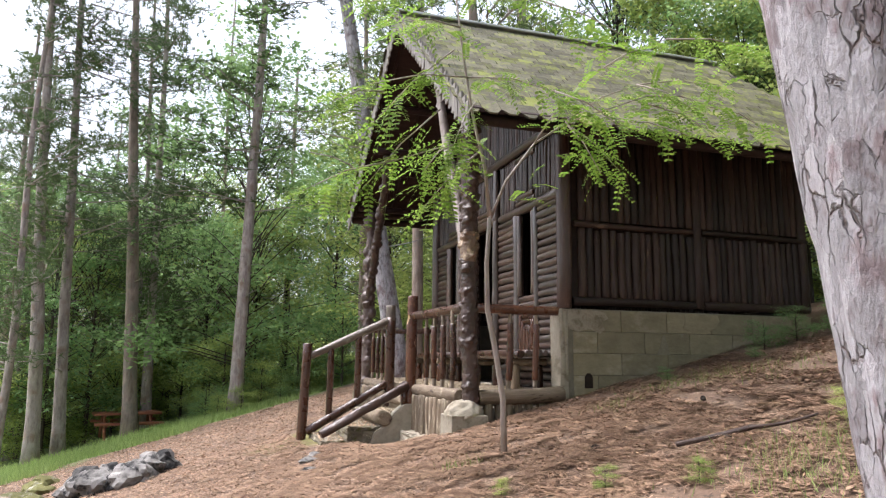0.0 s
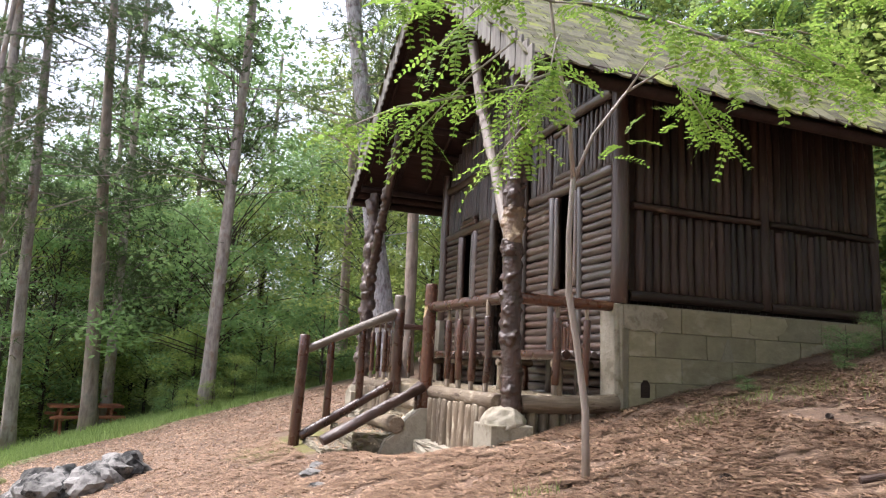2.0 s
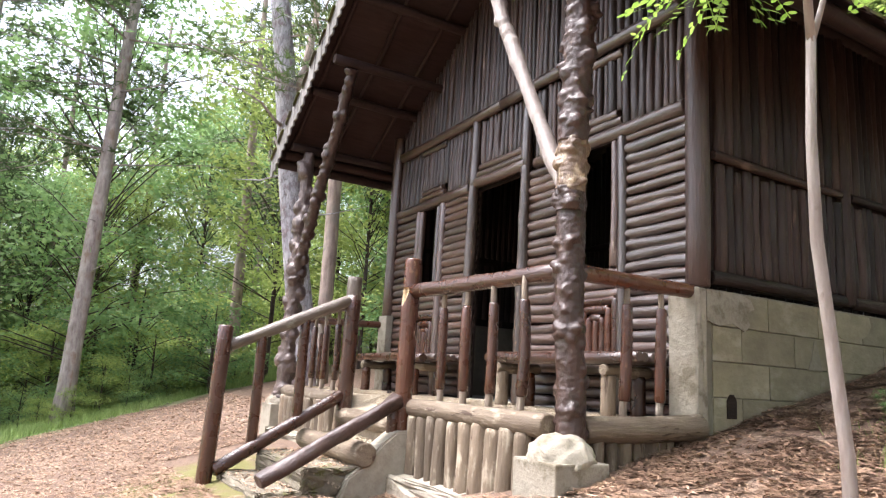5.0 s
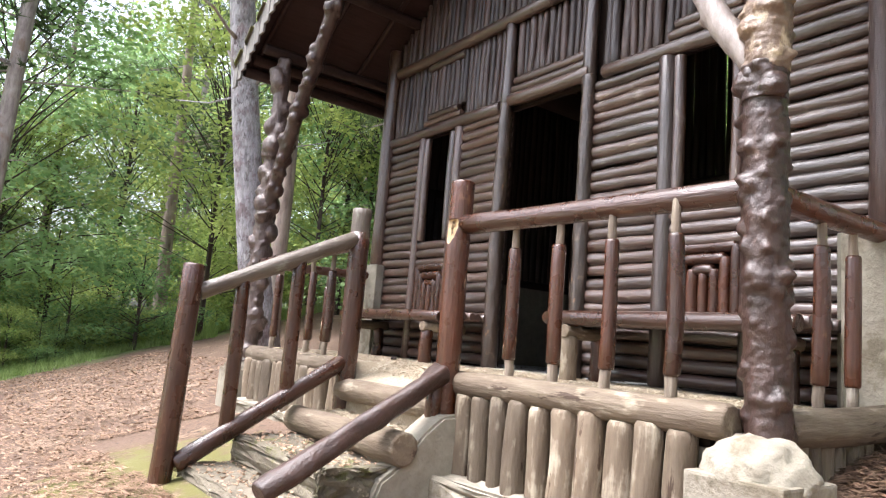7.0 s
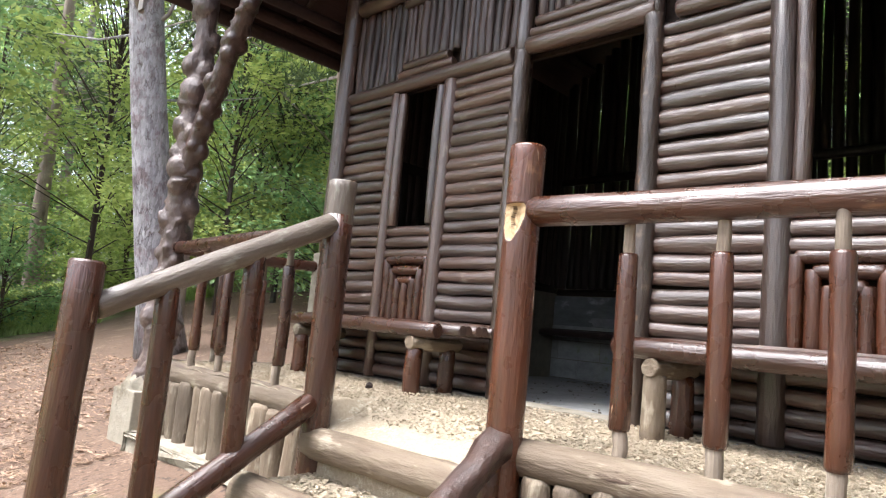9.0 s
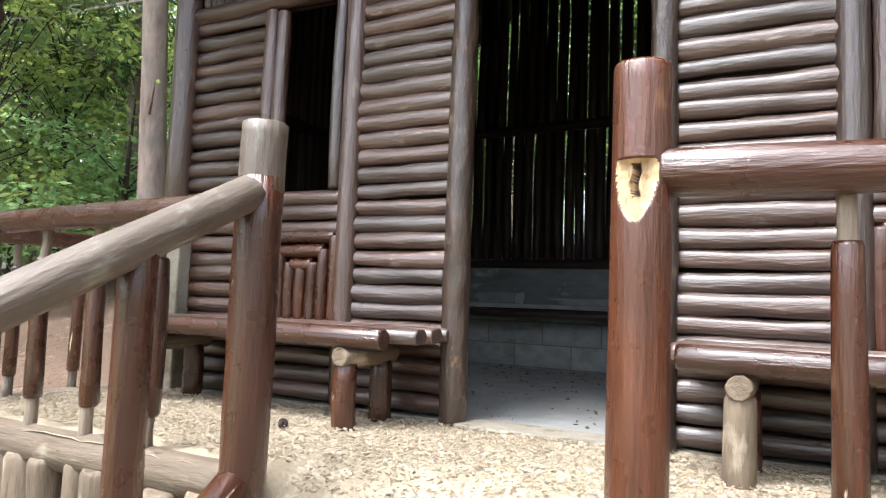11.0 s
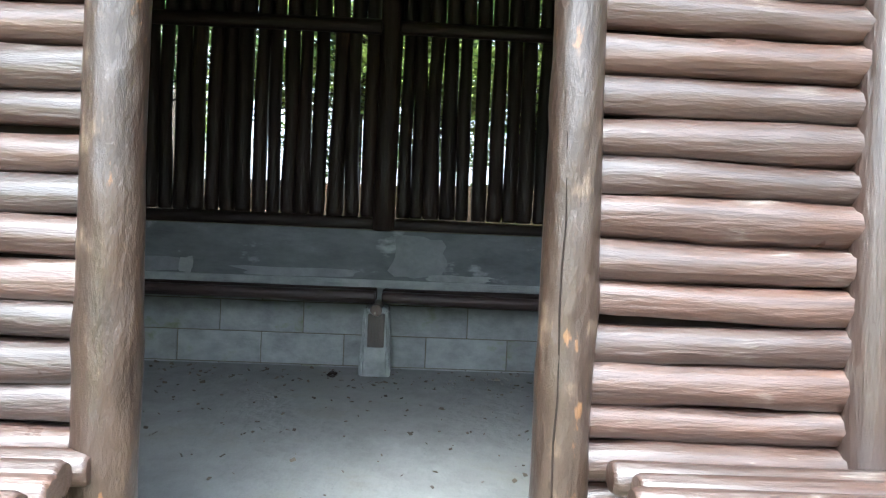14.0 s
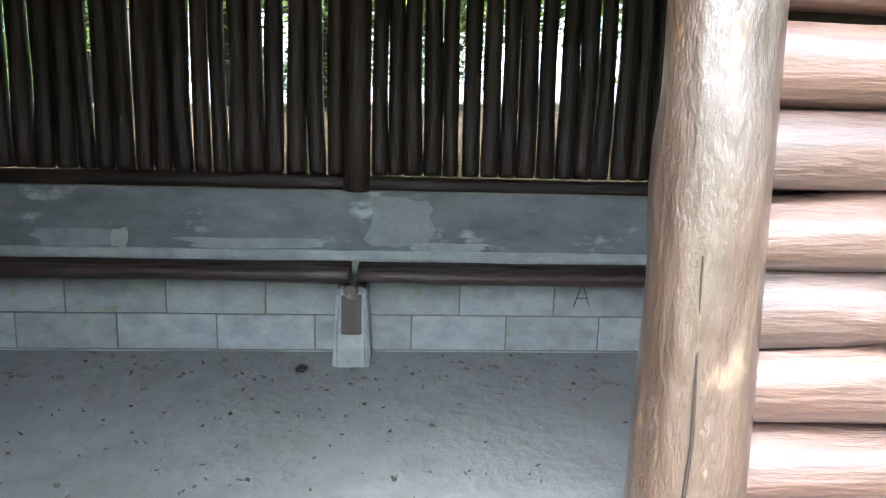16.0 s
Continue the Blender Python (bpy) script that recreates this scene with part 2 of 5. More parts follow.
LITTER = leaf_mat("dry_needles", (0.13, 0.075, 0.048), (0.50, 0.335, 0.225), 0.0)
DEBRIS = leaf_mat("dark_dry_debris", (0.06, 0.045, 0.035), (0.22, 0.18, 0.14), 0.0)


def ground_mat():
    """Brown needle litter, grass past the clearing's edge, moss beside the stairs."""
    m = mat("forest_floor", (0.195, 0.125, 0.084), (0.06, 0.037, 0.025), 0.95, (36, 36, 36), 0.95, 2.6, (0.33, 0.245, 0.18), 0.62, 0.6, 0.0, 70, flecks=((0.05, 0.032, 0.022), 0.58, 0.55))
    n, l = m.node_tree.nodes, m.node_tree.links
    bsdf = n["Principled BSDF"]
    old = bsdf.inputs["Base Color"].links[0].from_socket
    tc = n.new("ShaderNodeTexCoord")
    sep = n.new("ShaderNodeSeparateXYZ")
    l.new(tc.outputs["Object"], sep.inputs[0])
    wob = n.new("ShaderNodeTexNoise")
    wob.inputs["Scale"].default_value = 0.9
    wob.inputs["Detail"].default_value = 6
    l.new(tc.outputs["Object"], wob.inputs["Vector"])

    def maths(op, a, b, c=None):
        k = n.new("ShaderNodeMath")
        k.operation = op
        for i, v in enumerate((a, b, c)):
            if v is None:
                continue
            if isinstance(v, (int, float)):
                k.inputs[i].default_value = v
            else:
                l.new(v, k.inputs[i])
        return k.outputs[0]

    edge = maths("MULTIPLY_ADD", sep.outputs[0], -0.62, maths("SUBTRACT", sep.outputs[1], 19.3))
    edge = maths("MULTIPLY_ADD", wob.outputs["Fac"], 4.0, maths("SUBTRACT", edge, 2.0))
    k = n.new("ShaderNodeMapRange")
    k.inputs["From Min"].default_value, k.inputs["From Max"].default_value = -0.6, 0.7
    l.new(edge, k.inputs["Value"])
    gcol = n.new("ShaderNodeValToRGB")
    gcol.color_ramp.elements[0].color = (0.08, 0.115, 0.04, 1)
    gcol.color_ramp.elements[1].color = (0.18, 0.24, 0.085, 1)
    l.new(wob.outputs["Fac"], gcol.inputs[0])
    mx = n.new("ShaderNodeMix")
    mx.data_type = "RGBA"
    l.new(k.outputs[0], mx.inputs[0])
    l.new(old, mx.inputs[6])
    l.new(gcol.outputs[0], mx.inputs[7])
    dx = maths("SUBTRACT", sep.outputs[0], 1.1)
    dy = maths("SUBTRACT", sep.outputs[1], 9.9)
    d = maths("ADD", maths("MULTIPLY", dx, dx), maths("MULTIPLY", maths("MULTIPLY", dy, dy), 0.45))
    fine = n.new("ShaderNodeTexNoise")
    fine.inputs["Scale"].default_value = 8.0
    fine.inputs["Detail"].default_value = 6
    l.new(tc.outputs["Object"], fine.inputs["Vector"])
    mo = n.new("ShaderNodeMapRange")
    mo.inputs["From Min"].default_value, mo.inputs["From Max"].default_value = 0.35, -0.1
    l.new(maths("MULTIPLY_ADD", fine.outputs["Fac"], -1.9, maths("ADD", d, 0.66)), mo.inputs["Value"])
    mx2 = n.new("ShaderNodeMix")
    mx2.data_type = "RGBA"
    l.new(mo.outputs[0], mx2.inputs[0])
    l.new(mx.outputs[2], mx2.inputs[6])
    mx2.inputs[7].default_value = (0.125, 0.115, 0.036, 1)
    l.new(mx2.outputs[2], bsdf.inputs["Base Color"])
    return m


def plate_bark():
    """Pale flaking pine bark: plates parted by dark fissures."""
    m = mat("pale_plated_bark", (0.50, 0.49, 0.525), (0.22, 0.20, 0.21), 0.85, (30, 30, 11), 0.9, 5.0, (0.23, 0.185, 0.195), 0.54, 1.0, 0.0, 60)
    n, l = m.node_tree.nodes, m.node_tree.links
    bsdf = n["Principled BSDF"]
    old = bsdf.inputs["Base Color"].links[0].from_socket
    tc = n.new("ShaderNodeTexCoord")
    wob = n.new("ShaderNodeTexNoise")
    wob.inputs["Scale"].default_value = 16.0
    wob.inputs["Detail"].default_value = 5.0
    l.new(tc.outputs["Object"], wob.inputs["Vector"])
    add = n.new("ShaderNodeVectorMath")
    add.operation = "MULTIPLY_ADD"
    l.new(wob.outputs["Color"], add.inputs[0])
    add.inputs[1].default_value = (0.035, 0.035, 0.10)
    l.new(tc.outputs["Object"], add.inputs[2])
    mp = n.new("ShaderNodeMapping")
    mp.inputs["Scale"].default_value = (30, 30, 8.5)
    l.new(add.outputs[0], mp.inputs["Vector"])
    vo = n.new("ShaderNodeTexVoronoi")
    vo.feature = "DISTANCE_TO_EDGE"
    vo.inputs["Scale"].default_value = 1.0
    l.new(mp.outputs[0], vo.inputs["Vector"])
    k = n.new("ShaderNodeMapRange")
    k.inputs["From Min"].default_value, k.inputs["From Max"].default_value = -0.05, 0.055
    thin = n.new("ShaderNodeTexNoise")
    thin.inputs["Scale"].default_value = 6.0
    thin.inputs["Detail"].default_value = 6.0
    l.new(tc.outputs["Object"], thin.inputs["Vector"])
    th = n.new("ShaderNodeMath")
    th.operation = "MULTIPLY_ADD"
    l.new(thin.outputs["Fac"], th.inputs[0])
    th.inputs[1].default_value = 0.62
    th.inputs[2].default_value = -0.275
    sm = n.new("ShaderNodeMath")
    sm.operation = "ADD"
    l.new(vo.outputs["Distance"], sm.inputs[0])
    l.new(th.outputs[0], sm.inputs[1])
    l.new(sm.outputs[0], k.inputs["Value"])
    mx = n.new("ShaderNodeMix")
    mx.data_type = "RGBA"
    l.new(k.outputs[0], mx.inputs[0])
    mx.inputs[6].default_value = (0.185, 0.15, 0.145, 1)
    l.new(old, mx.inputs[7])
    v2 = n.new("ShaderNodeTexVoronoi")
    v2.inputs["Scale"].default_value = 1.0
    l.new(mp.outputs[0], v2.inputs["Vector"])
    sp = n.new("ShaderNodeSeparateColor")
    l.new(v2.outputs["Color"], sp.inputs[0])
    kr = n.new("ShaderNodeMapRange")
    kr.inputs["To Min"].default_value, kr.inputs["To Max"].default_value = 0.66, 1.15
    l.new(sp.outputs[0], kr.inputs["Value"])
    hv = n.new("ShaderNodeHueSaturation")
    l.new(kr.outputs[0], hv.inputs["Value"])
    l.new(mx.outputs[2], hv.inputs["Color"])
    l.new(hv.outputs[0], bsdf.inputs["Base Color"])
    b2 = n.new("ShaderNodeBump")
    b2.inputs["Strength"].default_value = 0.9
    b2.inputs["Distance"].default_value = 0.03
    l.new(k.outputs[0], b2.inputs["Height"])
    l.new(bsdf.inputs["Normal"].links[0].from_socket, b2.inputs["Normal"])
    l.new(b2.outputs[0], bsdf.inputs["Normal"])
    return m


PLATES = plate_bark()
GROUND = ground_mat()

# ---- building helpers ----


def wmat(ob):
    return wmat(ob.parent) @ ob.matrix_parent_inverse @ ob.matrix_basis if ob.parent else ob.matrix_basis.copy()


def thing(name, label, category, at=(0, 0, 0), group="", kind=""):
    ob = new(name)
    ob.empty_display_size = 0.1
    ob.matrix_basis = Matrix.Translation(at)
    return tagged(ob, label, category, group, kind)


def link_mesh(name, me, material, parent=None, label="", m=None, smooth=False):
    if material and not me.materials:
        me.materials.append(material)
    if smooth:
        me.polygons.foreach_set("use_smooth", [True] * len(me.polygons))
    ob = new(name, me)
    if parent:
        ob.parent = parent
        ob.matrix_parent_inverse = wmat(parent).inverted()
    ob.matrix_basis = m if m else Matrix()
    if label:
        ob["label"] = label
    return ob


def part(name, bm, material, parent, label="", m=None, smooth=False):
    me = bpy.data.meshes.new(name)
    bm.to_mesh(me)
    bm.free()
    return link_mesh(name, me, material, parent, label, m, smooth)


def soup(name, verts, faces, material, parent=None, label="", m=None, smooth=False):
    me = bpy.data.meshes.new(name)
    me.from_pydata([tuple(map(float, v)) for v in verts], [], faces)
    me.update()
    return link_mesh(name, me, material, parent, label, m, smooth)


def box_bm(x0, x1, y0, y1, z0, z1, bevel=0.0, rough=0.0, cuts=0):
    bm = bmesh.new()
    bmesh.ops.create_cube(bm, size=1.0)
    bmesh.ops.transform(bm, matrix=Matrix.Translation(((x0 + x1) / 2, (y0 + y1) / 2, (z0 + z1) / 2)) @ Matrix.Diagonal((x1 - x0, y1 - y0, z1 - z0, 1)), verts=bm.verts)
    if bevel:
        bmesh.ops.bevel(bm, geom=bm.edges[:], offset=bevel, segments=2, affect="EDGES", profile=0.6)
    if cuts:
        bmesh.ops.subdivide_edges(bm, edges=bm.edges[:], cuts=cuts, use_grid_fill=True)
    if rough:
        for v in bm.verts:
            v.co += rough * Vector((random.uniform(-1, 1), random.uniform(-1, 1), random.uniform(-1, 1)))
    return bm


def log(name, p0, p1, r0, r1=None, material=None, parent=None, label="", sides=10, rings=6, wob=0.06, bend=0.012, knobs=0.0, flat=1.0, round_end=0.012):
    """One round log from p0 to p1 along its own z axis, uneven, slightly bent, with worn ends."""
    r1 = r0 if r1 is None else r1
    p0, p1 = Vector(p0), Vector(p1)
    length = (p1 - p0).length
    seed = random.uniform(0, 500)
    ba, bb = random.uniform(0, 6.28), random.uniform(-bend, bend)
    hs = [(0.0, 0.86), (round_end / length, 1.0)] + [(i / rings, 1.0) for i in range(1, rings)] + [(1 - round_end / length, 1.0), (1.0, 0.86)]
    verts, faces = [], []
    for h, k in hs:
        off = bb * math.sin(math.pi * h)
        for i in range(sides):
            a = 2 * math.pi * i / sides
            r = (r0 + (r1 - r0) * h) * k
            r *= 1 + wob * noise.noise((math.cos(a) * 0.8 + seed, math.sin(a) * 0.8, h * length * 2.5)) * 2
            if knobs:
                r *= 1 + knobs * max(0.0, noise.noise((math.cos(a) * 1.3, math.sin(a) * 1.3 + seed, h * length * 7.0)) - 0.05) * 2.2
            verts.append((r * math.cos(a) + off * math.cos(ba), r * math.sin(a) * flat + off * math.sin(ba), h * length))
    n = len(hs)
    for j in range(n - 1):
        for i in range(sides):
            k = (i + 1) % sides
            faces.append((j * sides + i, j * sides + k, (j + 1) * sides + k, (j + 1) * sides + i))
    faces.append(tuple(range(sides - 1, -1, -1)))
    faces.append(tuple((n - 1) * sides + i for i in range(sides)))
    me = bpy.data.meshes.new(name)
    me.from_pydata(verts, [], faces)
    flags = [True] * (len(faces) - 2) + [False, False]
    me.polygons.foreach_set("use_smooth", flags)
    turn = (p1 - p0).to_track_quat("Z", "Y").to_matrix().to_4x4()
    return link_mesh(name, me, material, parent, label, Matrix.Translation(p0) @ turn)


def limb_mesh(paths, sides=7):
    """Tubes along lists of (point, radius), as verts and faces."""
    verts, faces = [], []
    for pts in paths:
        base = len(verts)
        for j, (p, r) in enumerate(pts):
            p = Vector(p)
            d = (Vector(pts[min(j + 1, len(pts) - 1)][0]) - Vector(pts[max(j - 1, 0)][0])).normalized()
            u = d.orthogonal().normalized()
            if j:
                u = (last - d * last.dot(d)).normalized()
            last = u
            w = d.cross(u)
            for i in range(sides):
                a = 2 * math.pi * i / sides
                verts.append(p + r * (math.cos(a) * u + math.sin(a) * w))
        for j in range(len(pts) - 1):
            for i in range(sides):
                k = (i + 1) % sides
                faces.append((base + j * sides + i, base + j * sides + k, base + (j + 1) * sides + k, base + (j + 1) * sides + i))
        faces.append(tuple(base + (len(pts) - 1) * sides + i for i in range(sides)))
        faces.append(tuple(base + i for i in range(sides - 1, -1, -1)))
    return verts, faces

# ---- ground ----
HX0, HX1, HY0, HY1 = 3.50, 6.90, 6.80, 11.70      # the hut's outside
FLOOR = 0.92
RIDGE_Y, RIDGE_Z = 8.90, 6.14
PITCHES = {-1: 0.815, 1: 0.648}                      # fall of the south and north slopes
ROOF_X0, ROOF_X1, EAVE_R, EAVE_L = 2.07, 7.50, 5.83, 12.42


def gz(x, y):
    """Height of the forest floor: a slope that climbs with x."""
    xe = math.copysign(min(abs(x), 10) + min(max(abs(x) - 10, 0), 40) * 0.2, x)
    ye = min(max(y, -10), 30)
    near = 0.05 * noise.noise((x * 0.55, y * 0.55, 0.3)) + 0.018 * noise.noise((x * 2.3, y * 2.3, 4.0))
    far = 0.4 * noise.noise((x * 0.08, y * 0.08, 9.0)) * min(1.0, max(0.0, (math.hypot(x, y) - 20) / 20))
    u = min(1.0, max(0.0, (x - 1.2) / 0.8)) * min(1.0, max(0.0, (3.6 - x) / 0.6))
    v = min(1.0, max(0.0, (y - 6.5) / 1.9)) * min(1.0, max(0.0, (10.2 - y) / 1.2))
    dip = 0.20 * u * u * (3 - 2 * u) * v * v * (3 - 2 * v)
    return 0.17 + 0.25 * xe - 0.03 * ye + near + far - dip


def spread(lo, hi, step, fixed):
    vals = set(round(v, 3) for v in np.arange(lo, hi, step)) | set(fixed)
    vals = sorted(v for v in vals if v in fixed or all(abs(v - f) > step * 0.4 for f in fixed))
    d, out = step, []
    a, b = lo, hi
    while a > -600:
        d *= 1.35
        a -= d
        b += d
        out += [a, b]
    return sorted(vals + out)


gx, gy = spread(-7, 10, 0.25, [3.6, 6.8]), spread(-3, 26, 0.25, [6.9, 11.6])
verts = [(x, y, gz(x, y)) for y in gy for x in gx]
faces = []
for j in range(len(gy) - 1):
    for i in range(len(gx) - 1):
        cx, cy = (gx[i] + gx[i + 1]) / 2, (gy[j] + gy[j + 1]) / 2
        if not (3.6 < cx < 6.8 and 6.9 < cy < 11.6):
            k = j * len(gx) + i
            faces.append((k, k + 1, k + 1 + len(gx), k + len(gx)))
ground = soup("ground", verts, faces, GROUND, smooth=True)
tagged(ground, "sloping forest floor of brown pine needles and grass", "ground", kind="structure")

# ---- hut: floor, foundation, walls ----
floor = part("floor", box_bm(3.55, 6.7, 6.95, 11.6, 0.70, FLOOR - 0.005, 0, 0.0, 6), FLOORM, None)
tagged(floor, "packed grey earth floor inside the hut", "floor", kind="structure")


def blocks_wall(wall, along, a0, a1, z0, z1, face, out, material, row=0.2, size=0.5, name="block"):
    """Courses of concrete blocks proud of a mortar core. along: 'x' or 'y'; face: the other coordinate; out: -1 or 1."""
    z, n = z1, 0
    while z > z0 + 0.03:
        lo = max(z0, z - row)
        a = a0 - (size / 2 if n % 2 else 0)
        while a < a1 - 0.02:
            b0, b1 = max(a0, a) + 0.003, min(a1, a + size) - 0.003
            if b1 - b0 > 0.04:
                f0, f1 = sorted((face, face + out * random.uniform(0.008, 0.014)))
                ext = (b0, b1, f0, f1) if along == "x" else (f0, f1, b0, b1)
                part(name, box_bm(*ext, lo + 0.003, z - 0.003, 0.005), material, wall)
            a += size
        z -= row
        n += 1


# right side (the camera passes it), left side, back
south = part("wall_south", box_bm(HX0 + 0.02, HX1, 6.722, 7.0, 0.35, 1.82, 0.006), MORTAR, None)
tagged(south, "concrete block foundation under dark vertical log cladding", "wall", kind="structure")
north = part("wall_north", box_bm(HX0 + 0.02, HX1, 11.5, 11.69, 0.1, 1.85, 0.006), MORTAR, None)
tagged(north, "concrete block foundation under dark vertical log cladding", "wall", kind="structure")
back = part("wall_east", box_bm(6.615, 6.82, 7.0, 11.5, 0.6, 1.83, 0.006), MORTAR, None)
tagged(back, "block wall topped by spaced upright poles letting daylight through", "wall", kind="structure")
front = part("wall_west", box_bm(3.56, 3.62, 7.0, 11.5, 0.55, FLOOR + 0.004, 0.004), CONC, None)
tagged(front, "front wall of stacked brown logs with door and window openings", "wall", kind="structure")

# pale rendered ends of the side foundations
part("pillar", box_bm(3.44, 3.54, 6.700, 6.95, 0.45, 1.815, 0.02, 0.004, 2), CONC, south, "pale rendered concrete end")
part("pillar", box_bm(3.44, 3.54, 11.48, 11.70, 0.2, 1.855, 0.012, 0.003), CONC, north, "pale rendered concrete end")


def roof_under(y):
    return RIDGE_Z - PITCHES[1 if y > RIDGE_Y else -1] * abs(y - RIDGE_Y) - 0.13


# side cladding: boards behind, half-round uprights, rails, posts
for wall, yf, out in ((south, 6.77, -1), (north, 11.64, 1)):
    y0, y1 = sorted((yf, yf - out * 0.03))
    part("boarding", box_bm(3.56, 6.88, y0, y1, 1.86, roof_under(yf), 0), BOARD, wall)
    x = 3.70
    while x < 6.80:
        w = random.uniform(0.042, 0.058)
        for z0, z1 in ((1.95, 2.74 + random.uniform(-0.03, 0.02)), (2.82, roof_under(yf) - 0.02)):
            log("upright_log", (x + w, yf, z0), (x + w, yf, z1), w, w * random.uniform(0.8, 1), DARK, wall, sides=9, rings=7, bend=0.014, wob=0.12)
        x += 2 * w - 0.004
    log("sill_log", (3.62, yf + out * 0.03, 1.905), (5.22, yf + out * 0.03, 1.905), 0.05, 0.045, DARK, wall)
    log("sill_log", (5.34, yf + out * 0.03, 1.905), (6.9, yf + out * 0.03, 1.91), 0.05, 0.055, DARK, wall)
    log("rail_log", (3.64, yf + out * 0.05, 2.78), (5.22, yf + out * 0.05, 2.78), 0.036, 0.03, DARK, wall)
    log("rail_log", (5.34, yf + out * 0.05, 2.78), (6.92, yf + out * 0.05, 2.76), 0.036, 0.03, DARK, wall)
    log("post", (5.28, yf + out * 0.02, 1.87), (5.28, yf + out * 0.02, roof_under(yf)), 0.065, 0.06, DARK, wall)
    log("post", (6.86, yf + out * 0.01, 1.87), (6.86, yf + out * 0.01, roof_under(yf)), 0.07, 0.065, DARK, wall)
log("corner_post", (3.53, 6.765, 1.82), (3.53, 6.765, roof_under(6.77)), 0.085, 0.08, UPRIGHT, south)
log("corner_post", (3.53, 11.62, 1.86), (3.53, 11.62, roof_under(11.62)), 0.08, 0.075, WALL_LOG, north)

# front wall
LOGX = 3.575
PANELS = ((6.87, 7.50), (8.10, 8.72), (9.72, 10.32), (10.98, 11.55))
for y0, y1 in PANELS:
    z = 0.985
    while z < 3.12:
        r = random.uniform(0.040, 0.047)
        log("wall_log", (LOGX, y0 - 0.03, z), (LOGX, y1 + 0.03, z + random.uniform(-0.006, 0.006)), r, r * random.uniform(0.9, 1.05), WALL_LOG, front, sides=12, rings=13, bend=0.010, wob=0.11, knobs=0.12)
        z += 0.088
    part("boarding", box_bm(3.61, 3.64, y0 - 0.02, y1 + 0.02, 0.94, 3.16), BOARD, front)
for y, r, top in ((7.50, 0.05, 3.12), (8.085, 0.065, 3.12), (10.36, 0.062, 3.12), (10.955, 0.05, 3.12)):
    log("post", (3.55, y, 0.93), (3.55, y, top), r, r * 0.95, WALL_LOG, front)
for y, r, z0 in ((7.585, 0.038, 2.06), (7.985, 0.042, 2.06), (10.455, 0.038, 2.06), (10.865, 0.042, 2.06)):
    log("window_jamb", (3.545, y, z0), (3.545, y, 3.10), r, r * 0.95, WALL_LOG, front)
for y, r in ((8.767, 0.062), (9.70, 0.068)):
    log("door_post", (3.53, y, 0.90), (3.53, y, 3.18), r, r * 0.84, POST, front, "scarred grey-brown door post", sides=28, rings=48, wob=0.05, knobs=0.10)
    log("door_post", (3.54, y, 3.16), (3.54, y, 3.92), r * 0.9, r * 0.82, WALL_LOG, front)
# window breasts: nested mitred frames above the benches, plain logs below
for y0, y1 in ((7.55, 8.02), (10.42, 10.90)):
    part("boarding", box_bm(3.615, 3.645, y0 - 0.05, y1 + 0.05, 0.94, 2.02), BOARD, front)
    z = 0.985
    while z < 1.36:
        log("wall_log", (LOGX, y0 - 0.02, z), (LOGX, y1 + 0.02, z), 0.044, 0.042, WALL_LOG, front)
        z += 0.088
    for k in range(3):
        zt = 2.02 - 0.083 * k
        log("wall_log", (LOGX, y0 - 0.03, zt), (LOGX, y1 + 0.03, zt), 0.043, 0.041, WALL_LOG, front)
    mid, top_z, half = (y0 + y1) / 2, 1.80, (y1 - y0) / 2 - 0.02
    while half > 0.02:
        log("frame_log", (LOGX - 0.012, mid - half, top_z), (LOGX - 0.012, mid + half, top_z), 0.036, 0.035, VARNISH, front)
        for s in (-1, 1):
            log("frame_log", (LOGX - 0.014, mid + s * half, 1.34), (LOGX - 0.014, mid + s * half, top_z + 0.01), 0.036, 0.035, VARNISH, front)
        half -= 0.072
        top_z -= 0.072
    log("frame_log", (LOGX - 0.012, mid, 1.34), (LOGX - 0.012, mid, top_z + 0.06), 0.034, 0.033, VARNISH, front)
# lintels
for y0, y1, z in ((6.86, 8.64, 3.175), (9.78, 11.58, 3.175)):
    log("lintel_log", (3.545, y0, z), (3.545, y1, z), 0.06, 0.052, WALL_LOG, front)
log("door_lintel", (3.53, 8.75, 3.20), (3.53, 9.66, 3.20), 0.058, 0.055, WALL_LOG, front)
for k in range(2):
    log("wall_log", (3.55, 8.76 + 0.03 * k, 3.295 + 0.075 * k), (3.55, 9.65 - 0.03 * k, 3.295 + 0.075 * k), 0.038, 0.036, WALL_LOG, front)
for y0, y1 in ((7.50, 8.08), (10.36, 10.95)):
    for k in range(2):
        log("wall_log", (3.55, y0 + 0.05 * k, 3.265 + 0.07 * k), (3.55, y1 - 0.05 * k, 3.265 + 0.07 * k), 0.036, 0.035, WALL_LOG, front)
    log("wall_log", (3.545, y0, 3.86), (3.545, y1, 3.86), 0.036, 0.035, WALL_LOG, front)
log("gable_beam", (3.52, 6.86, 3.97), (3.52, 9.2, 3.96), 0.06, 0.055, WALL_LOG, front)
log("gable_beam", (3.52, 9.2, 3.96), (3.52, 11.5, 3.95), 0.055, 0.06, WALL_LOG, front)
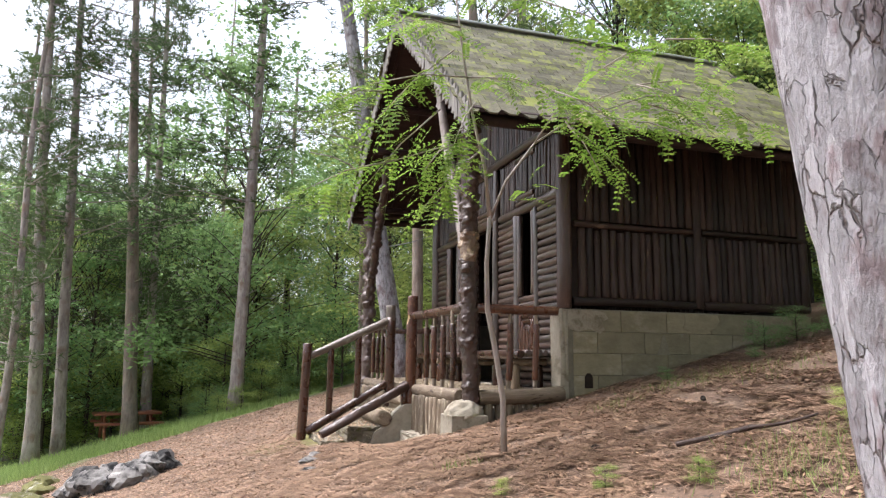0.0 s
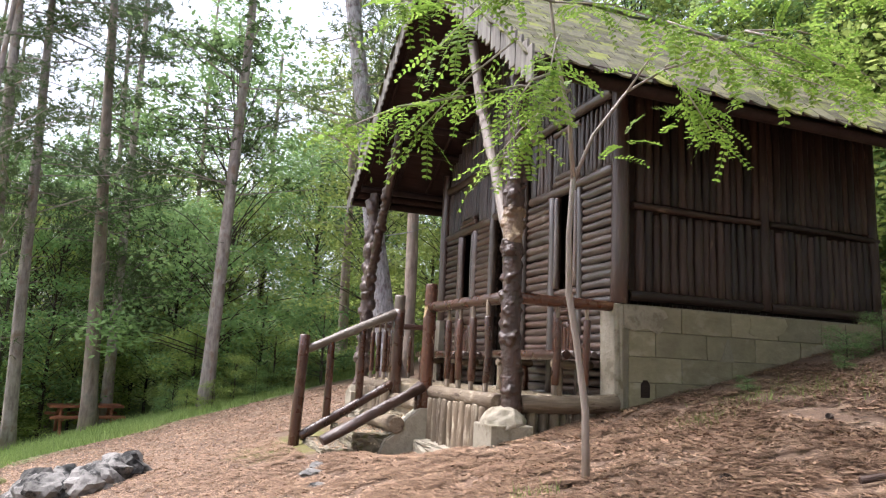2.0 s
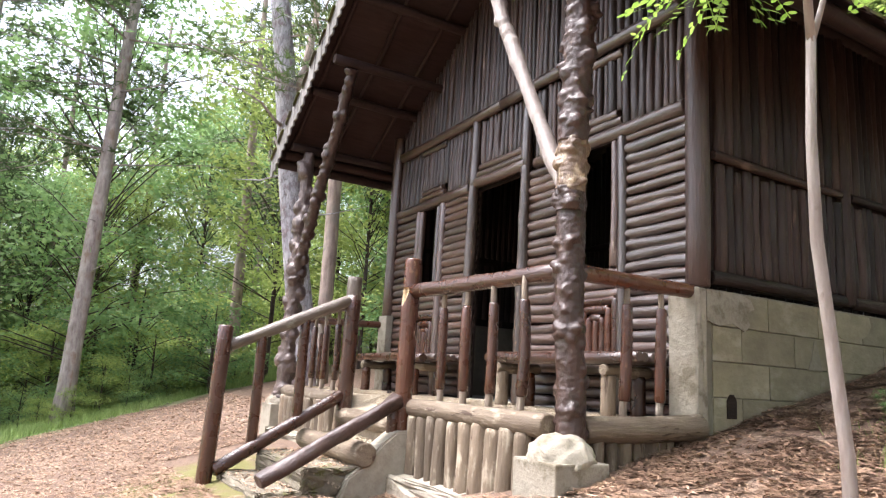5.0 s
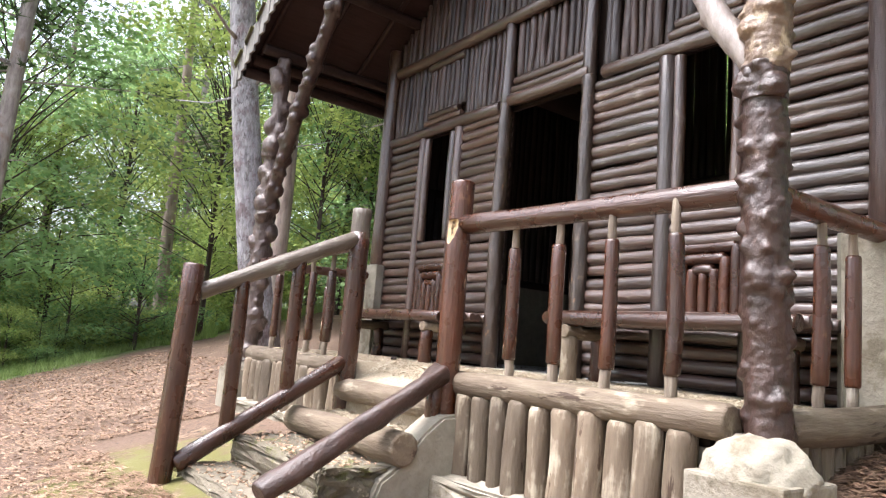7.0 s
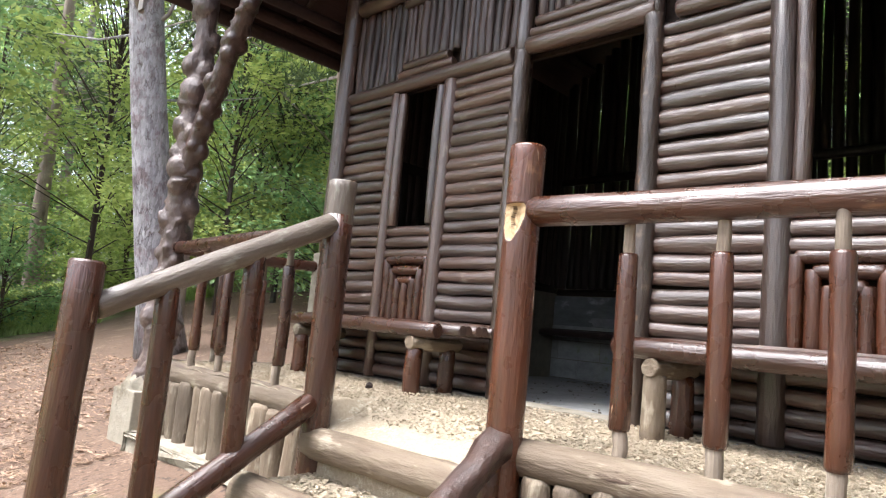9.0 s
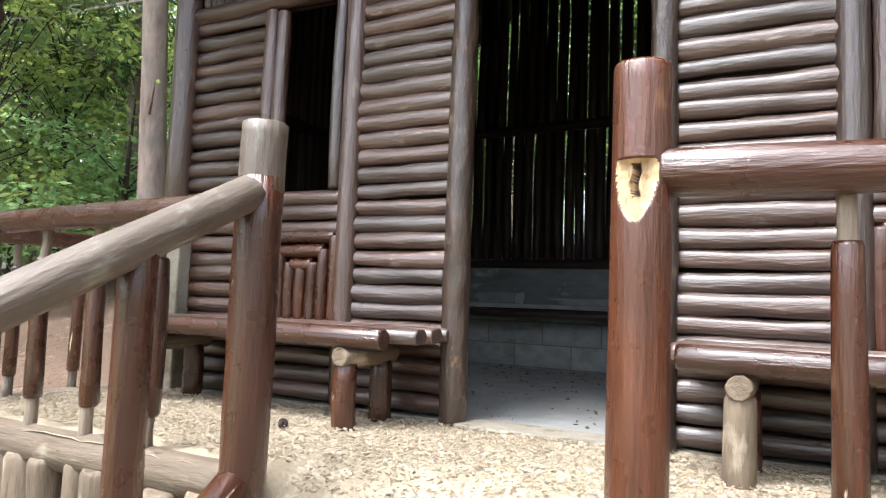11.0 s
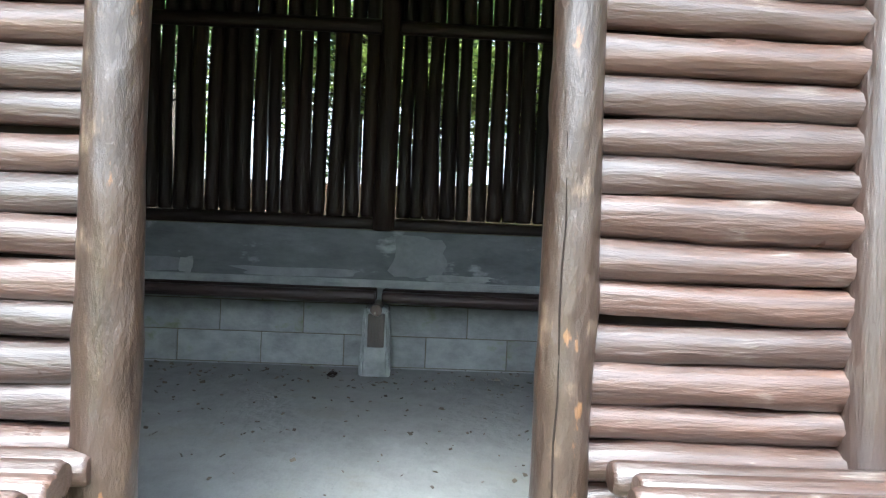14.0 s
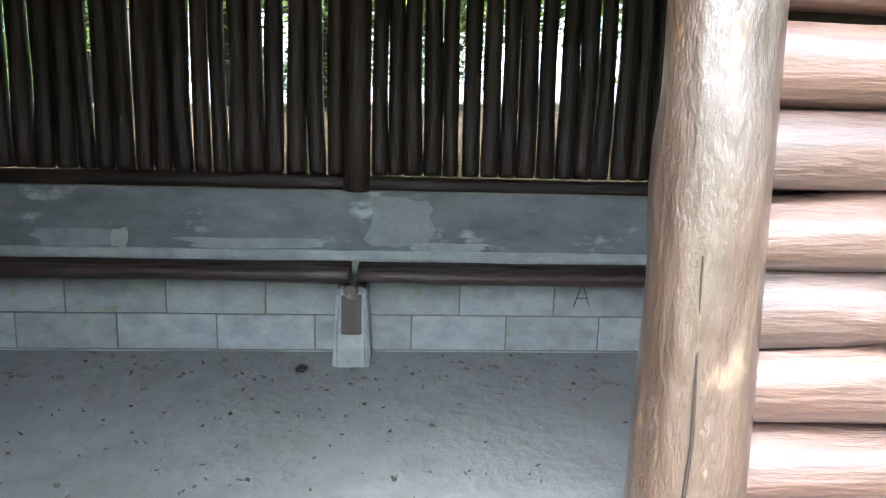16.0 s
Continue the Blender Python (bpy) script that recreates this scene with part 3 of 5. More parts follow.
# uprights between the beams and up into the gable
y = 6.89
while y < 11.52:
    r = random.uniform(0.024, 0.046)
    yc = y + r
    over_door, over_win = 8.70 < yc < 9.72, any(a < yc < b for a, b in ((7.5, 8.08), (10.36, 10.95)))
    z0 = 3.40 if over_door else 3.36 if over_win else 3.22
    if not any(abs(yc - p) < 0.09 for p in (8.745, 9.70)):
        log("upright_log", (3.575 + random.uniform(-0.012, 0.008), yc, z0), (3.575, yc + random.uniform(-0.008, 0.008), 3.93 - random.uniform(0, 0.03)), r, r * random.uniform(0.8, 1.0), UPRIGHT, front, sides=9, rings=7, bend=0.014, wob=0.10)
    top = roof_under(yc)
    if top > 4.1:
        log("upright_log", (3.575, yc, 3.98), (3.575, yc + random.uniform(-0.012, 0.012), top), r, r * 0.85, UPRIGHT, front, sides=9, rings=7, bend=0.016, wob=0.10)
    y += 2 * r + random.choice((-0.006, -0.003, 0.0, 0.004))
bm = bmesh.new()
prof = [(6.86, 3.14), (11.55, 3.14), (11.55, roof_under(11.55)), (RIDGE_Y, roof_under(RIDGE_Y)), (6.86, roof_under(6.86))]
f = bm.faces.new([bm.verts.new((3.615, y, z)) for y, z in prof])
ret = bmesh.ops.extrude_face_region(bm, geom=[f])
bmesh.ops.translate(bm, verts=[v for v in ret["geom"] if isinstance(v, bmesh.types.BMVert)], vec=(0.03, 0, 0))
part("gable_boarding", bm, BOARD, front)
bm = box_bm(3.45, 3.66, 8.76, 9.66, 0.80, FLOOR + 0.012, 0.012, 0.002)
part("threshold", bm, CONC, front, "pale worn concrete threshold")

# back wall: poles with slits of daylight between them
blocks_wall(back, "y", 6.83, 11.53, 0.86, 1.54, 6.614, -1, INBLOCK, 0.205, 0.54)
part("plaster_band", box_bm(6.598, 6.62, 7.0, 11.5, 1.50, 1.822, 0.004, 0.0015, 5), INDARK, back, "smoke-darkened plaster")
part("plaster_ledge", box_bm(6.59, 6.62, 7.0, 11.5, 1.444, 1.496, 0.006, 0.002, 5), INBLOCK, back, "pale plaster ledge")
blocks_wall(back, "y", 6.9, 11.6, 1.2, 1.82, 6.818, 1, BLOCK)
log("sill_log", (6.66, 6.84, 1.865), (6.66, 9.24, 1.865), 0.05, 0.045, DARK_POLE, back)
log("sill_log", (6.66, 9.36, 1.865), (6.66, 11.5, 1.86), 0.048, 0.045, DARK_POLE, back)
log("post", (6.64, 9.30, 1.82), (6.64, 9.30, 5.8), 0.075, 0.07, DARK_POLE, back)
log("rail_log", (6.60, 6.84, 3.13), (6.60, 9.24, 3.15), 0.05, 0.045, DARK_POLE, back)
log("rail_log", (6.60, 9.36, 3.15), (6.60, 11.5, 3.13), 0.05, 0.045, DARK_POLE, back)
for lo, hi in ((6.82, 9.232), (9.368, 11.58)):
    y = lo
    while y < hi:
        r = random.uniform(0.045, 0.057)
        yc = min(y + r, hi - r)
        log("pole", (6.68, yc, 1.912), (6.68, yc + random.uniform(-0.015, 0.015), 3.16), r, r * random.uniform(0.8, 0.98), DARK_POLE, back, sides=10, rings=8, bend=0.014, wob=0.10, round_end=0.03)
        log("pole", (6.70, yc, 3.13), (6.70, yc + random.uniform(-0.015, 0.015), max(3.5, roof_under(yc))), r, r * random.uniform(0.8, 0.95), DARK_POLE, back, sides=8, rings=6, bend=0.012, wob=0.09)
        y += 2 * r + random.choice((-0.007, -0.005, -0.003, -0.001, 0.002, 0.005, 0.010))
# outer face of the side foundation
blocks_wall(south, "x", 3.60, 6.9, 0.5, 1.81, 6.722, -1, BLOCK, 0.238, 0.6)


def patch_plate(parent, pts, y, thick, material, label, name="plaster_patch"):
    """A thin uneven plate of plaster on a wall that faces -y; pts in x and z."""
    bm = bmesh.new()
    f = bm.faces.new([bm.verts.new((x, y, z)) for x, z in pts])
    ret = bmesh.ops.extrude_face_region(bm, geom=[f])
    bmesh.ops.translate(bm, verts=[v for v in ret["geom"] if isinstance(v, bmesh.types.BMVert)], vec=(0, -thick, 0))
    bmesh.ops.recalc_face_normals(bm, faces=bm.faces[:])
    return part(name, bm, material, parent, label)


def wall_smear(y0, y1, z0, z1, material, label, x=6.597, seed=0.0):
    """A thin uneven smear of plaster on the back wall, facing the door."""
    bm = bmesh.new()
    ring = []
    for i in range(22):
        a = i / 22 * 2 * math.pi
        k = 0.86 + 0.30 * noise.noise((math.cos(a) * 1.7 + seed, math.sin(a) * 1.7, seed))
        sq = max(abs(math.cos(a)), abs(math.sin(a)))
        ring.append(bm.verts.new((x, (y0 + y1) / 2 + (y1 - y0) / 2 * k * math.cos(a) / sq, (z0 + z1) / 2 + (z1 - z0) / 2 * min(1, k) * math.sin(a) / sq)))
    f = bm.faces.new(ring)
    ret = bmesh.ops.extrude_face_region(bm, geom=[f])
    bmesh.ops.translate(bm, verts=[v for v in ret["geom"] if isinstance(v, bmesh.types.BMVert)], vec=(-0.004, 0, 0))
    bmesh.ops.recalc_face_normals(bm, faces=bm.faces[:])
    part("plaster_smear", bm, material, back, label)


wall_smear(8.86, 9.26, 1.51, 1.80, INSMEAR, "paler plaster smear", seed=1.0)
wall_smear(9.40, 10.30, 1.50, 1.565, INSMEAR, "paler plaster smear", seed=3.0)
wall_smear(10.55, 11.05, 1.50, 1.60, INSMEAR, "paler plaster smear", seed=5.0)
wall_smear(8.55, 9.05, 1.50, 1.55, INBLOCK, "paler plaster smear", x=6.592, seed=7.0)
wall_smear(10.52, 10.62, 1.49, 1.61, INBLOCK, "paler plaster smear", x=6.592, seed=9.0)
patch_plate(south, [(3.54, 1.808), (3.54, 1.60), (3.66, 1.57), (3.80, 1.60), (3.93, 1.55), (3.99, 1.60), (3.95, 1.68), (4.04, 1.72), (4.0, 1.78), (3.9, 1.808)], 6.71, 0.006, CONC, "pale smeared plaster")
patch_plate(south, [(4.65, 1.33), (4.83, 1.33), (4.80, 1.44), (4.765, 1.56), (4.74, 1.55), (4.70, 1.42)], 6.71, 0.004, MORTAR, "pale smeared plaster")
patch_plate(south, [(5.02, 1.63), (5.05, 1.72), (5.04, 1.80), (5.18, 1.805), (5.36, 1.80), (5.5, 1.80), (5.53, 1.73), (5.47, 1.66), (5.40, 1.62), (5.3, 1.615), (5.2, 1.59), (5.1, 1.60)], 6.71, 0.005, BLOCK, "pale rough-cast plaster")
patch_plate(south, [(3.73, 0.96), (3.73, 1.08), (3.76, 1.12), (3.80, 1.12), (3.83, 1.08), (3.83, 0.96)], 6.71, 0.004, BOARD, "dark drain hole", "drain_hole")

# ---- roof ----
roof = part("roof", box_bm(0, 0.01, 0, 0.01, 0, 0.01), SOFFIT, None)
roof.data.clear_geometry()
bm = bmesh.new()
for side, e in ((-1, EAVE_R), (1, EAVE_L)):
    ze = RIDGE_Z - PITCHES[side] * abs(e - RIDGE_Y)
    q = [bm.verts.new(c) for c in ((ROOF_X0, RIDGE_Y, RIDGE_Z), (ROOF_X1, RIDGE_Y, RIDGE_Z), (ROOF_X1, e, ze), (ROOF_X0, e, ze),
                                   (ROOF_X0, RIDGE_Y, RIDGE_Z - 0.05), (ROOF_X1, RIDGE_Y, RIDGE_Z - 0.05), (ROOF_X1, e, ze - 0.04), (ROOF_X0, e, ze - 0.04))]
    for idx in ((0, 1, 2, 3), (7, 6, 5, 4), (3, 2, 6, 7), (0, 3, 7, 4), (1, 5, 6, 2)):
        bm.faces.new([q[i] for i in idx])
bmesh.ops.recalc_face_normals(bm, faces=bm.faces[:])
bm.to_mesh(roof.data)
bm.free()
tagged(roof, "steep gable roof of mossy shingles over dark boards", "roof", kind="structure")
RN = {k: Vector((0, k * PITCHES[k], 1)).normalized() for k in (-1, 1)}


def on_roof(side, x, d, lift=0.0):
    """A point d metres down the slope from the ridge, on the side -1 (south) or 1 (north)."""
    k = d / math.hypot(1, PITCHES[side])
    return Vector((x, RIDGE_Y + side * k, RIDGE_Z - PITCHES[side] * k)) + RN[side] * lift


for side, e in ((-1, EAVE_R), (1, EAVE_L)):
    ln = abs(e - RIDGE_Y) * math.hypot(1, PITCHES[side])
    for d in (0.25, 1.55, 2.9, ln - 0.22):
        p = on_roof(side, 0, d, -0.12)
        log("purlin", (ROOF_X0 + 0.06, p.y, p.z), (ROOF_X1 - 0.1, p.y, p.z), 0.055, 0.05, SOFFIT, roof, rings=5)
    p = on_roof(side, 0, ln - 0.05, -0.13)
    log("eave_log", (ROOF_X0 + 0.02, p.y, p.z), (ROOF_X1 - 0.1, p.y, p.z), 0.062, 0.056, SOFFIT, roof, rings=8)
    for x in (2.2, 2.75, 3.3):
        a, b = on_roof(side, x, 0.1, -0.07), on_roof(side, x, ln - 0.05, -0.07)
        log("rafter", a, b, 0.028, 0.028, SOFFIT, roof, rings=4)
    k, run = 0.0, abs(e - RIDGE_Y)
    while k < run + 0.03:
        y0 = RIDGE_Y + side * k
        zt = RIDGE_Z - PITCHES[side] * k + 0.05
        hgt = 0.34 + random.uniform(-0.012, 0.012)
        ys = sorted((y0 + side * 0.002, y0 + side * 0.103))
        xo = random.uniform(-0.006, 0.006)
        part("verge_slat", box_bm(ROOF_X0 - 0.035 + xo, ROOF_X0 - 0.012 + xo, ys[0], ys[1], zt - 0.085 - hgt + 0.085, zt - 0.04, 0.004), VERGE, roof)
        k += 0.105
log("tie_log", (2.14, 10.62, 4.62), (3.62, 10.62, 4.64), 0.058, 0.052, SOFFIT, roof, rings=6)
log("tie_log", (2.14, 11.93, 3.93), (3.62, 11.93, 3.94), 0.058, 0.052, SOFFIT, roof, rings=6)
part("ridge_cap", box_bm(ROOF_X0 - 0.05, ROOF_X1, RIDGE_Y - 0.09, RIDGE_Y + 0.09, RIDGE_Z + 0.01, RIDGE_Z + 0.05, 0.015), RIDGE, roof, "pale metal ridge cap")

# shingles with pointed lower ends, each lapping the row below
W, ROW = 0.205, 0.155
sv = [(-W * 0.48, 0, 0), (W * 0.48, 0, 0), (W * 0.48, -0.19, 0), (W * 0.17, -0.275, 0), (-W * 0.17, -0.275, 0), (-W * 0.48, -0.19, 0)]
sh_v = [(x, y, 0.016) for x, y, z in sv] + [(x, y, 0) for x, y, z in sv]
sh_f = [(0, 5, 4, 3, 2, 1)] + [(i, (i + 1) % 6, (i + 1) % 6 + 6, i + 6) for i in range(6)]
shingle_me = bpy.data.meshes.new("shingle")
shingle_me.from_pydata(sh_v, [], [tuple(reversed(f)) for f in sh_f])
shingle_me.materials.append(SHINGLE)
rest_v, rest_f = [], []
for side, e in ((-1, EAVE_R), (1, EAVE_L)):
    ln = abs(e - RIDGE_Y) * math.hypot(1, PITCHES[side])
    rows = int((ln - 0.1) / ROW)
    down = Vector((0, side, -PITCHES[side])).normalized()
    for r in range(rows + 1):
        d = ln - 0.20 - r * ROW
        if d < 0.02:
            continue
        n_col = int((ROOF_X1 - ROOF_X0) / W)
        for c in range(n_col + 1):
            x = ROOF_X0 + 0.03 + (c + (0.5 if r % 2 else 0.0)) * W
            if x > ROOF_X1:
                continue
            lift = random.uniform(0.002, 0.008)
            p = on_roof(side, x + random.uniform(-0.006, 0.006), d, lift)
            ydir = -down
            tilt = Matrix.Rotation(radians(-6.5 + random.uniform(-1.8, 1.8)), 4, "X")
            zdir = RN[side]
            xdir = ydir.cross(zdir)
            m = Matrix.Translation(p) @ Matrix((xdir, ydir, zdir)).transposed().to_4x4() @ tilt.inverted()
            if side == -1 and r < 10:
                link_mesh("shingle", shingle_me, None, roof, "", m)
            else:
                o = len(rest_v)
                rest_v += [m @ Vector(v) for v in sh_v]
                rest_f += [tuple(o + i for i in reversed(f)) for f in sh_f]
tagged(soup("shingles", rest_v, rest_f, SHINGLES, roof), kind="stuff")

# ---- porch ----
porch = part("porch_floor", box_bm(2.40, 3.56, 6.80, 11.9, 0.55, 0.76, 0.01), CONC, None)
tagged(porch, "raised porch floor strewn with pale wood chips", "porch", kind="structure")
bm = bmesh.new()
bmesh.ops.create_grid(bm, x_segments=24, y_segments=90, size=0.5)
for v in bm.verts:
    x, y = 2.93 + v.co.x * 1.24, 9.38 + v.co.y * 4.9
    dip = 0.13 * min(1.0, max(0.0, (2.66 - x) / 0.34)) if 8.66 < y < 9.78 else 0.0
    v.co = Vector((x, y, FLOOR - 0.006 - dip + 0.012 * noise.noise((x * 3, y * 3, 2.2)) + 0.01 * noise.noise((x * 11, y * 11, 5))))
part("chip_bed", bm, CHIPS, porch, "bed of pale wood chips", smooth=True)


def chip_field(name, n, rect, zf, material, parent, size=(0.005, 0.013), label=""):
    v, f = [], []
    for _ in range(n):
        x, y = random.uniform(rect[0], rect[1]), random.uniform(rect[2], rect[3])
        a, l, w = random.uniform(0, 6.28), random.uniform(*size), random.uniform(0.35, 0.7)
        dx, dy, px, py = math.cos(a) * l, math.sin(a) * l, -math.sin(a) * l * w, math.cos(a) * l * w
        z, t = zf(x, y) + 0.004, random.uniform(-0.3, 0.3) * l
        u = random.uniform(-0.4, 0.4) * l
        o = len(v)
        v += [(x - dx - px, y - dy - py, z - t - u), (x + dx - px * 0.6, y + dy - py * 0.6, z + t - u), (x + dx * 0.8 + px, y + dy * 0.8 + py, z + t + u), (x - dx + px * 0.7, y - dy + py * 0.7, z - t + u)]
        v += [(p[0], p[1], p[2] + 0.003) for p in v[-4:]]
        f += [(o + 4, o + 5, o + 6, o + 7), (o, o + 1, o + 5, o + 4), (o + 1, o + 2, o + 6, o + 5), (o + 2, o + 3, o + 7, o + 6), (o + 3, o, o + 4, o + 7)]
    ob = soup(name, v, f, material, parent, label)
    return tagged(ob, kind="stuff")


chip_field("wood_chips", 13000, (2.45, 3.5, 6.95, 11.8), lambda x, y: FLOOR - (0.13 * min(1.0, max(0.0, (2.66 - x) / 0.34)) if 8.66 < y < 9.78 else 0.0), CHIPS, porch, (0.003, 0.010))

# front beams on palisades of short stakes, over a concrete strip
PX = 2.36
log("porch_beam", (PX - 0.02, 8.68, 0.872), (PX + 0.0, 6.87, 0.872), 0.070, 0.076, PALING, porch, "grey weathered round beam", sides=12, rings=8)
log("porch_beam", (PX, 9.88, 0.855), (PX, 11.86, 0.85), 0.075, 0.08, PALING, porch, "grey weathered round beam", sides=12, rings=8)
log("porch_beam", (2.52, 6.77, 0.865), (3.47, 6.71, 0.90), 0.08, 0.085, PALING, porch, "grey weathered round beam", sides=12, rings=8)
log("porch_beam", (2.46, 11.95, 0.85), (3.47, 11.8, 0.86), 0.07, 0.07, GREY, porch, "grey weathered round beam", sides=12, rings=8)
for y0, y1, zb in ((7.0, 8.70, 0.37), (9.95, 11.7, 0.44)):
    y = y0
    while y < y1:
        r = random.uniform(0.060, 0.076)
        top = 0.825 + random.uniform(-0.02, 0.012)
        sx = PX - 0.03 + random.uniform(-0.014, 0.012)
        log("stake", (sx, y + r, zb - 0.04), (sx + random.uniform(-0.012, 0.012), y + r + random.uniform(-0.012, 0.012), top), r, r * random.uniform(0.88, 0.97), PALING, porch, sides=14, rings=7, wob=0.09, round_end=0.022)
        y += 2 * r + random.uniform(0.006, 0.026)
    part("footing", box_bm(2.12, 2.5, y0 - 0.05, y1 + 0.03, 0.0, zb, 0.03, 0.020, 5), CONC, porch, "rough pale concrete footing")
# thin sheet of the dark board colour, closing the gaps between the stakes
part("backing", box_bm(2.42, 2.46, 7.0, 8.7, 0.3, 0.82, 0.002, 0.0, 0), BOARD, porch, "thin dark sheet behind the stakes")
x = 2.58
while x < 3.42:
    r = random.uniform(0.045, 0.058)
    log("stake", (x + r, 6.77, 0.45), (x + r, 6.77, 0.82), r, r * 0.95, PALING, porch, sides=10, rings=3)
    x += 2 * r + random.uniform(0.004, 0.03)

# stairs: round nosing logs holding packed earth
stairs = thing("stairs", "earth steps edged with round grey logs", "stairs", (1.7, 9.2, 0.1), kind="structure")
STEPS = ((2.26, 0.725, 0.08), (1.92, 0.52, 0.092), (1.58, 0.37, 0.075), (1.26, 0.20, 0.075))
for i, (x, z, r) in enumerate(STEPS):
    if i > 1:
        part("step_slab", box_bm(x - 0.10, STEPS[i - 1][0] + 0.02, 8.52, 9.72, z - 0.16, z + 0.045, 0.03, 0.020, 5), STEP, stairs, "rough stone step slab")
        continue
    log("step_log", (x, 8.66 if i == 0 else 8.44, z), (x, 9.80, z - 0.01), r, r * 0.95, PALING, stairs, sides=12, rings=7)
    x1 = STEPS[i - 1][0] if i else 2.5
    part("tread", box_bm(x, x1 + 0.04, 8.68, 9.74, z - 0.35, z + 0.05, 0.01, 0.008, 3), CHIPS, stairs)
    chip_field("wood_chips", 420, (x + 0.06, x1, 8.72, 9.72), lambda px, py, k=z: k + 0.05, CHIPS, stairs, (0.008, 0.02))
bm = bmesh.new()
prof = [(2.32, 0.2), (2.32, 0.70), (2.18, 0.69), (2.06, 0.60), (1.96, 0.49), (1.88, 0.41), (1.80, 0.36), (1.74, 0.2)]
f = bm.faces.new([bm.verts.new((x, 8.46, z)) for x, z in prof])
ret = bmesh.ops.extrude_face_region(bm, geom=[f])
bmesh.ops.translate(bm, verts=[v for v in ret["geom"] if isinstance(v, bmesh.types.BMVert)], vec=(0, 0.2, 0))
bmesh.ops.recalc_face_normals(bm, faces=bm.faces[:])
bmesh.ops.bevel(bm, geom=bm.edges[:], offset=0.015, segments=2, affect="EDGES")
chip_field("step_litter", 600, (1.16, 1.9, 8.55, 9.7), lambda px, py: 0.255 if px < 1.48 else 0.425, LITTER, stairs, (0.004, 0.013))
part("stringer", bm, CONC, stairs, "rough concrete cheek beside the steps")

# pedestals
for y in (6.765, 11.98):
    ped = thing("pedestal", "pale concrete block with a rough mortar mound", "pedestal", (2.36, y, 0.3), "porch pedestals")
    part("base", box_bm(2.17, 2.56, y - 0.19, y + 0.19, 0.15, 0.70, 0.012, 0.0, 0), CONC, ped)
    bm = bmesh.new()
    bmesh.ops.create_icosphere(bm, subdivisions=4, radius=1)
    for v in bm.verts:
        k = 1 + 0.12 * noise.noise(v.co * 3) + 0.09 * noise.noise(v.co * 9)
        v.co = Vector((2.365 + v.co.x * 0.195 * k, y + v.co.y * 0.195 * k, 0.68 + max(v.co.z, -0.1) * 0.17 * k))
    part("mortar_mound", bm, CONC, ped, "rough crumbling mortar", smooth=True)

# ---- tree-trunk porch posts ----


def trunk_path(pts, r0, r1, n=26, lumps=0.25, seed=0):
    out = []
    for i in range(n + 1):
        t = i / n * (len(pts) - 1)
        k = min(int(t), len(pts) - 2)
        p = Vector(pts[k]).lerp(Vector(pts[k + 1]), t - k)
        s = 1 + lumps * 2 * noise.noise((seed, i * 26.0 / n * 0.5, 3.3)) + lumps * noise.noise((seed + 9, i * 26.0 / n, 1.0))
        out.append((p, (r0 + (r1 - r0) * i / n) * s))
    return out


def knotty(name, path, material, parent, label, sides=14, bumps=0.16, burls=0, big=0.06):
    v, f = limb_mesh([path], sides)
    ctr = [Vector(p) for p, r in path]
    out = []
    rb = random.Random(len(path) * 7 + burls)
    knobs = []
    for _ in range(burls):
        j = rb.randrange(2, len(path) - 2)
        a = rb.uniform(0, 6.28)
        knobs.append((ctr[j] + Vector((math.cos(a), math.sin(a), 0)) * path[j][1], rb.uniform(0.45, 1.0) * big))
    for i, q in enumerate(v):
        c = ctr[min(i // sides, len(ctr) - 1)]
        w = Vector(q)
        push = 0.0
        for at, size in knobs:
            d = (w - at).length / size
            if d < 1:
                push = max(push, size * 0.62 * math.sqrt(1 - d * d))
        k = 1 + bumps * 0.35 * noise.noise(w * 5) + bumps * 2.4 * max(0, noise.noise(w * 16) - 0.28) + bumps * 0.3 * noise.noise(w * 48)
        out.append(c + (Vector(q) - c) * k + (Vector(q) - c).normalized() * push)
    return soup(name, out, f, material, parent, label, smooth=True)


post = thing("tree_trunk_post", "knotty forked tree trunk holding up the porch roof", "post", (2.43, 6.79, 0.8), "porch posts")
knotty("trunk", trunk_path([(2.430, 6.760, 0.70), (2.440, 6.780, 1.1), (2.410, 6.780, 1.5), (2.420, 6.790, 1.9), (2.410, 6.790, 2.30)], 0.086, 0.084, 170, 0.015, 1.0), KNOT, post, "glossy brown knotty trunk", 40, 0.25, 46, 0.042)
knotty("burl_ring", trunk_path([(2.412, 6.792, 2.16), (2.410, 6.790, 2.24), (2.408, 6.790, 2.31)], 0.09, 0.088, 24, 0.0, 3.0), KNOT, post, "", 40, 0.3, 9, 0.06)
knotty("peeled_section", trunk_path([(2.410, 6.790, 2.28), (2.410, 6.785, 2.45), (2.410, 6.775, 2.64)], 0.090, 0.086, 50, 0.0, 5.0), PEEL, post, "pale peeled knotty section", 40, 0.3, 12, 0.05)
knotty("upper_trunk", trunk_path([(2.410, 6.775, 2.60), (2.410, 6.740, 3.4), (2.410, 6.680, 4.25)], 0.092, 0.085, 150, 0.02, 8.0), KNOT, post, "dark crusty upper trunk", 40, 0.4, 60, 0.055)
knotty("branch", trunk_path([(2.410, 6.800, 2.28), (2.420, 6.990, 2.56), (2.430, 7.230, 3.01), (2.430, 7.500, 3.55), (2.430, 7.660, 3.85), (2.430, 8.010, 4.75)], 0.058, 0.05, 90, 0.08, 4.0), PALE, post, "pale bare forked branch", 18, 0.12, 9, 0.04)
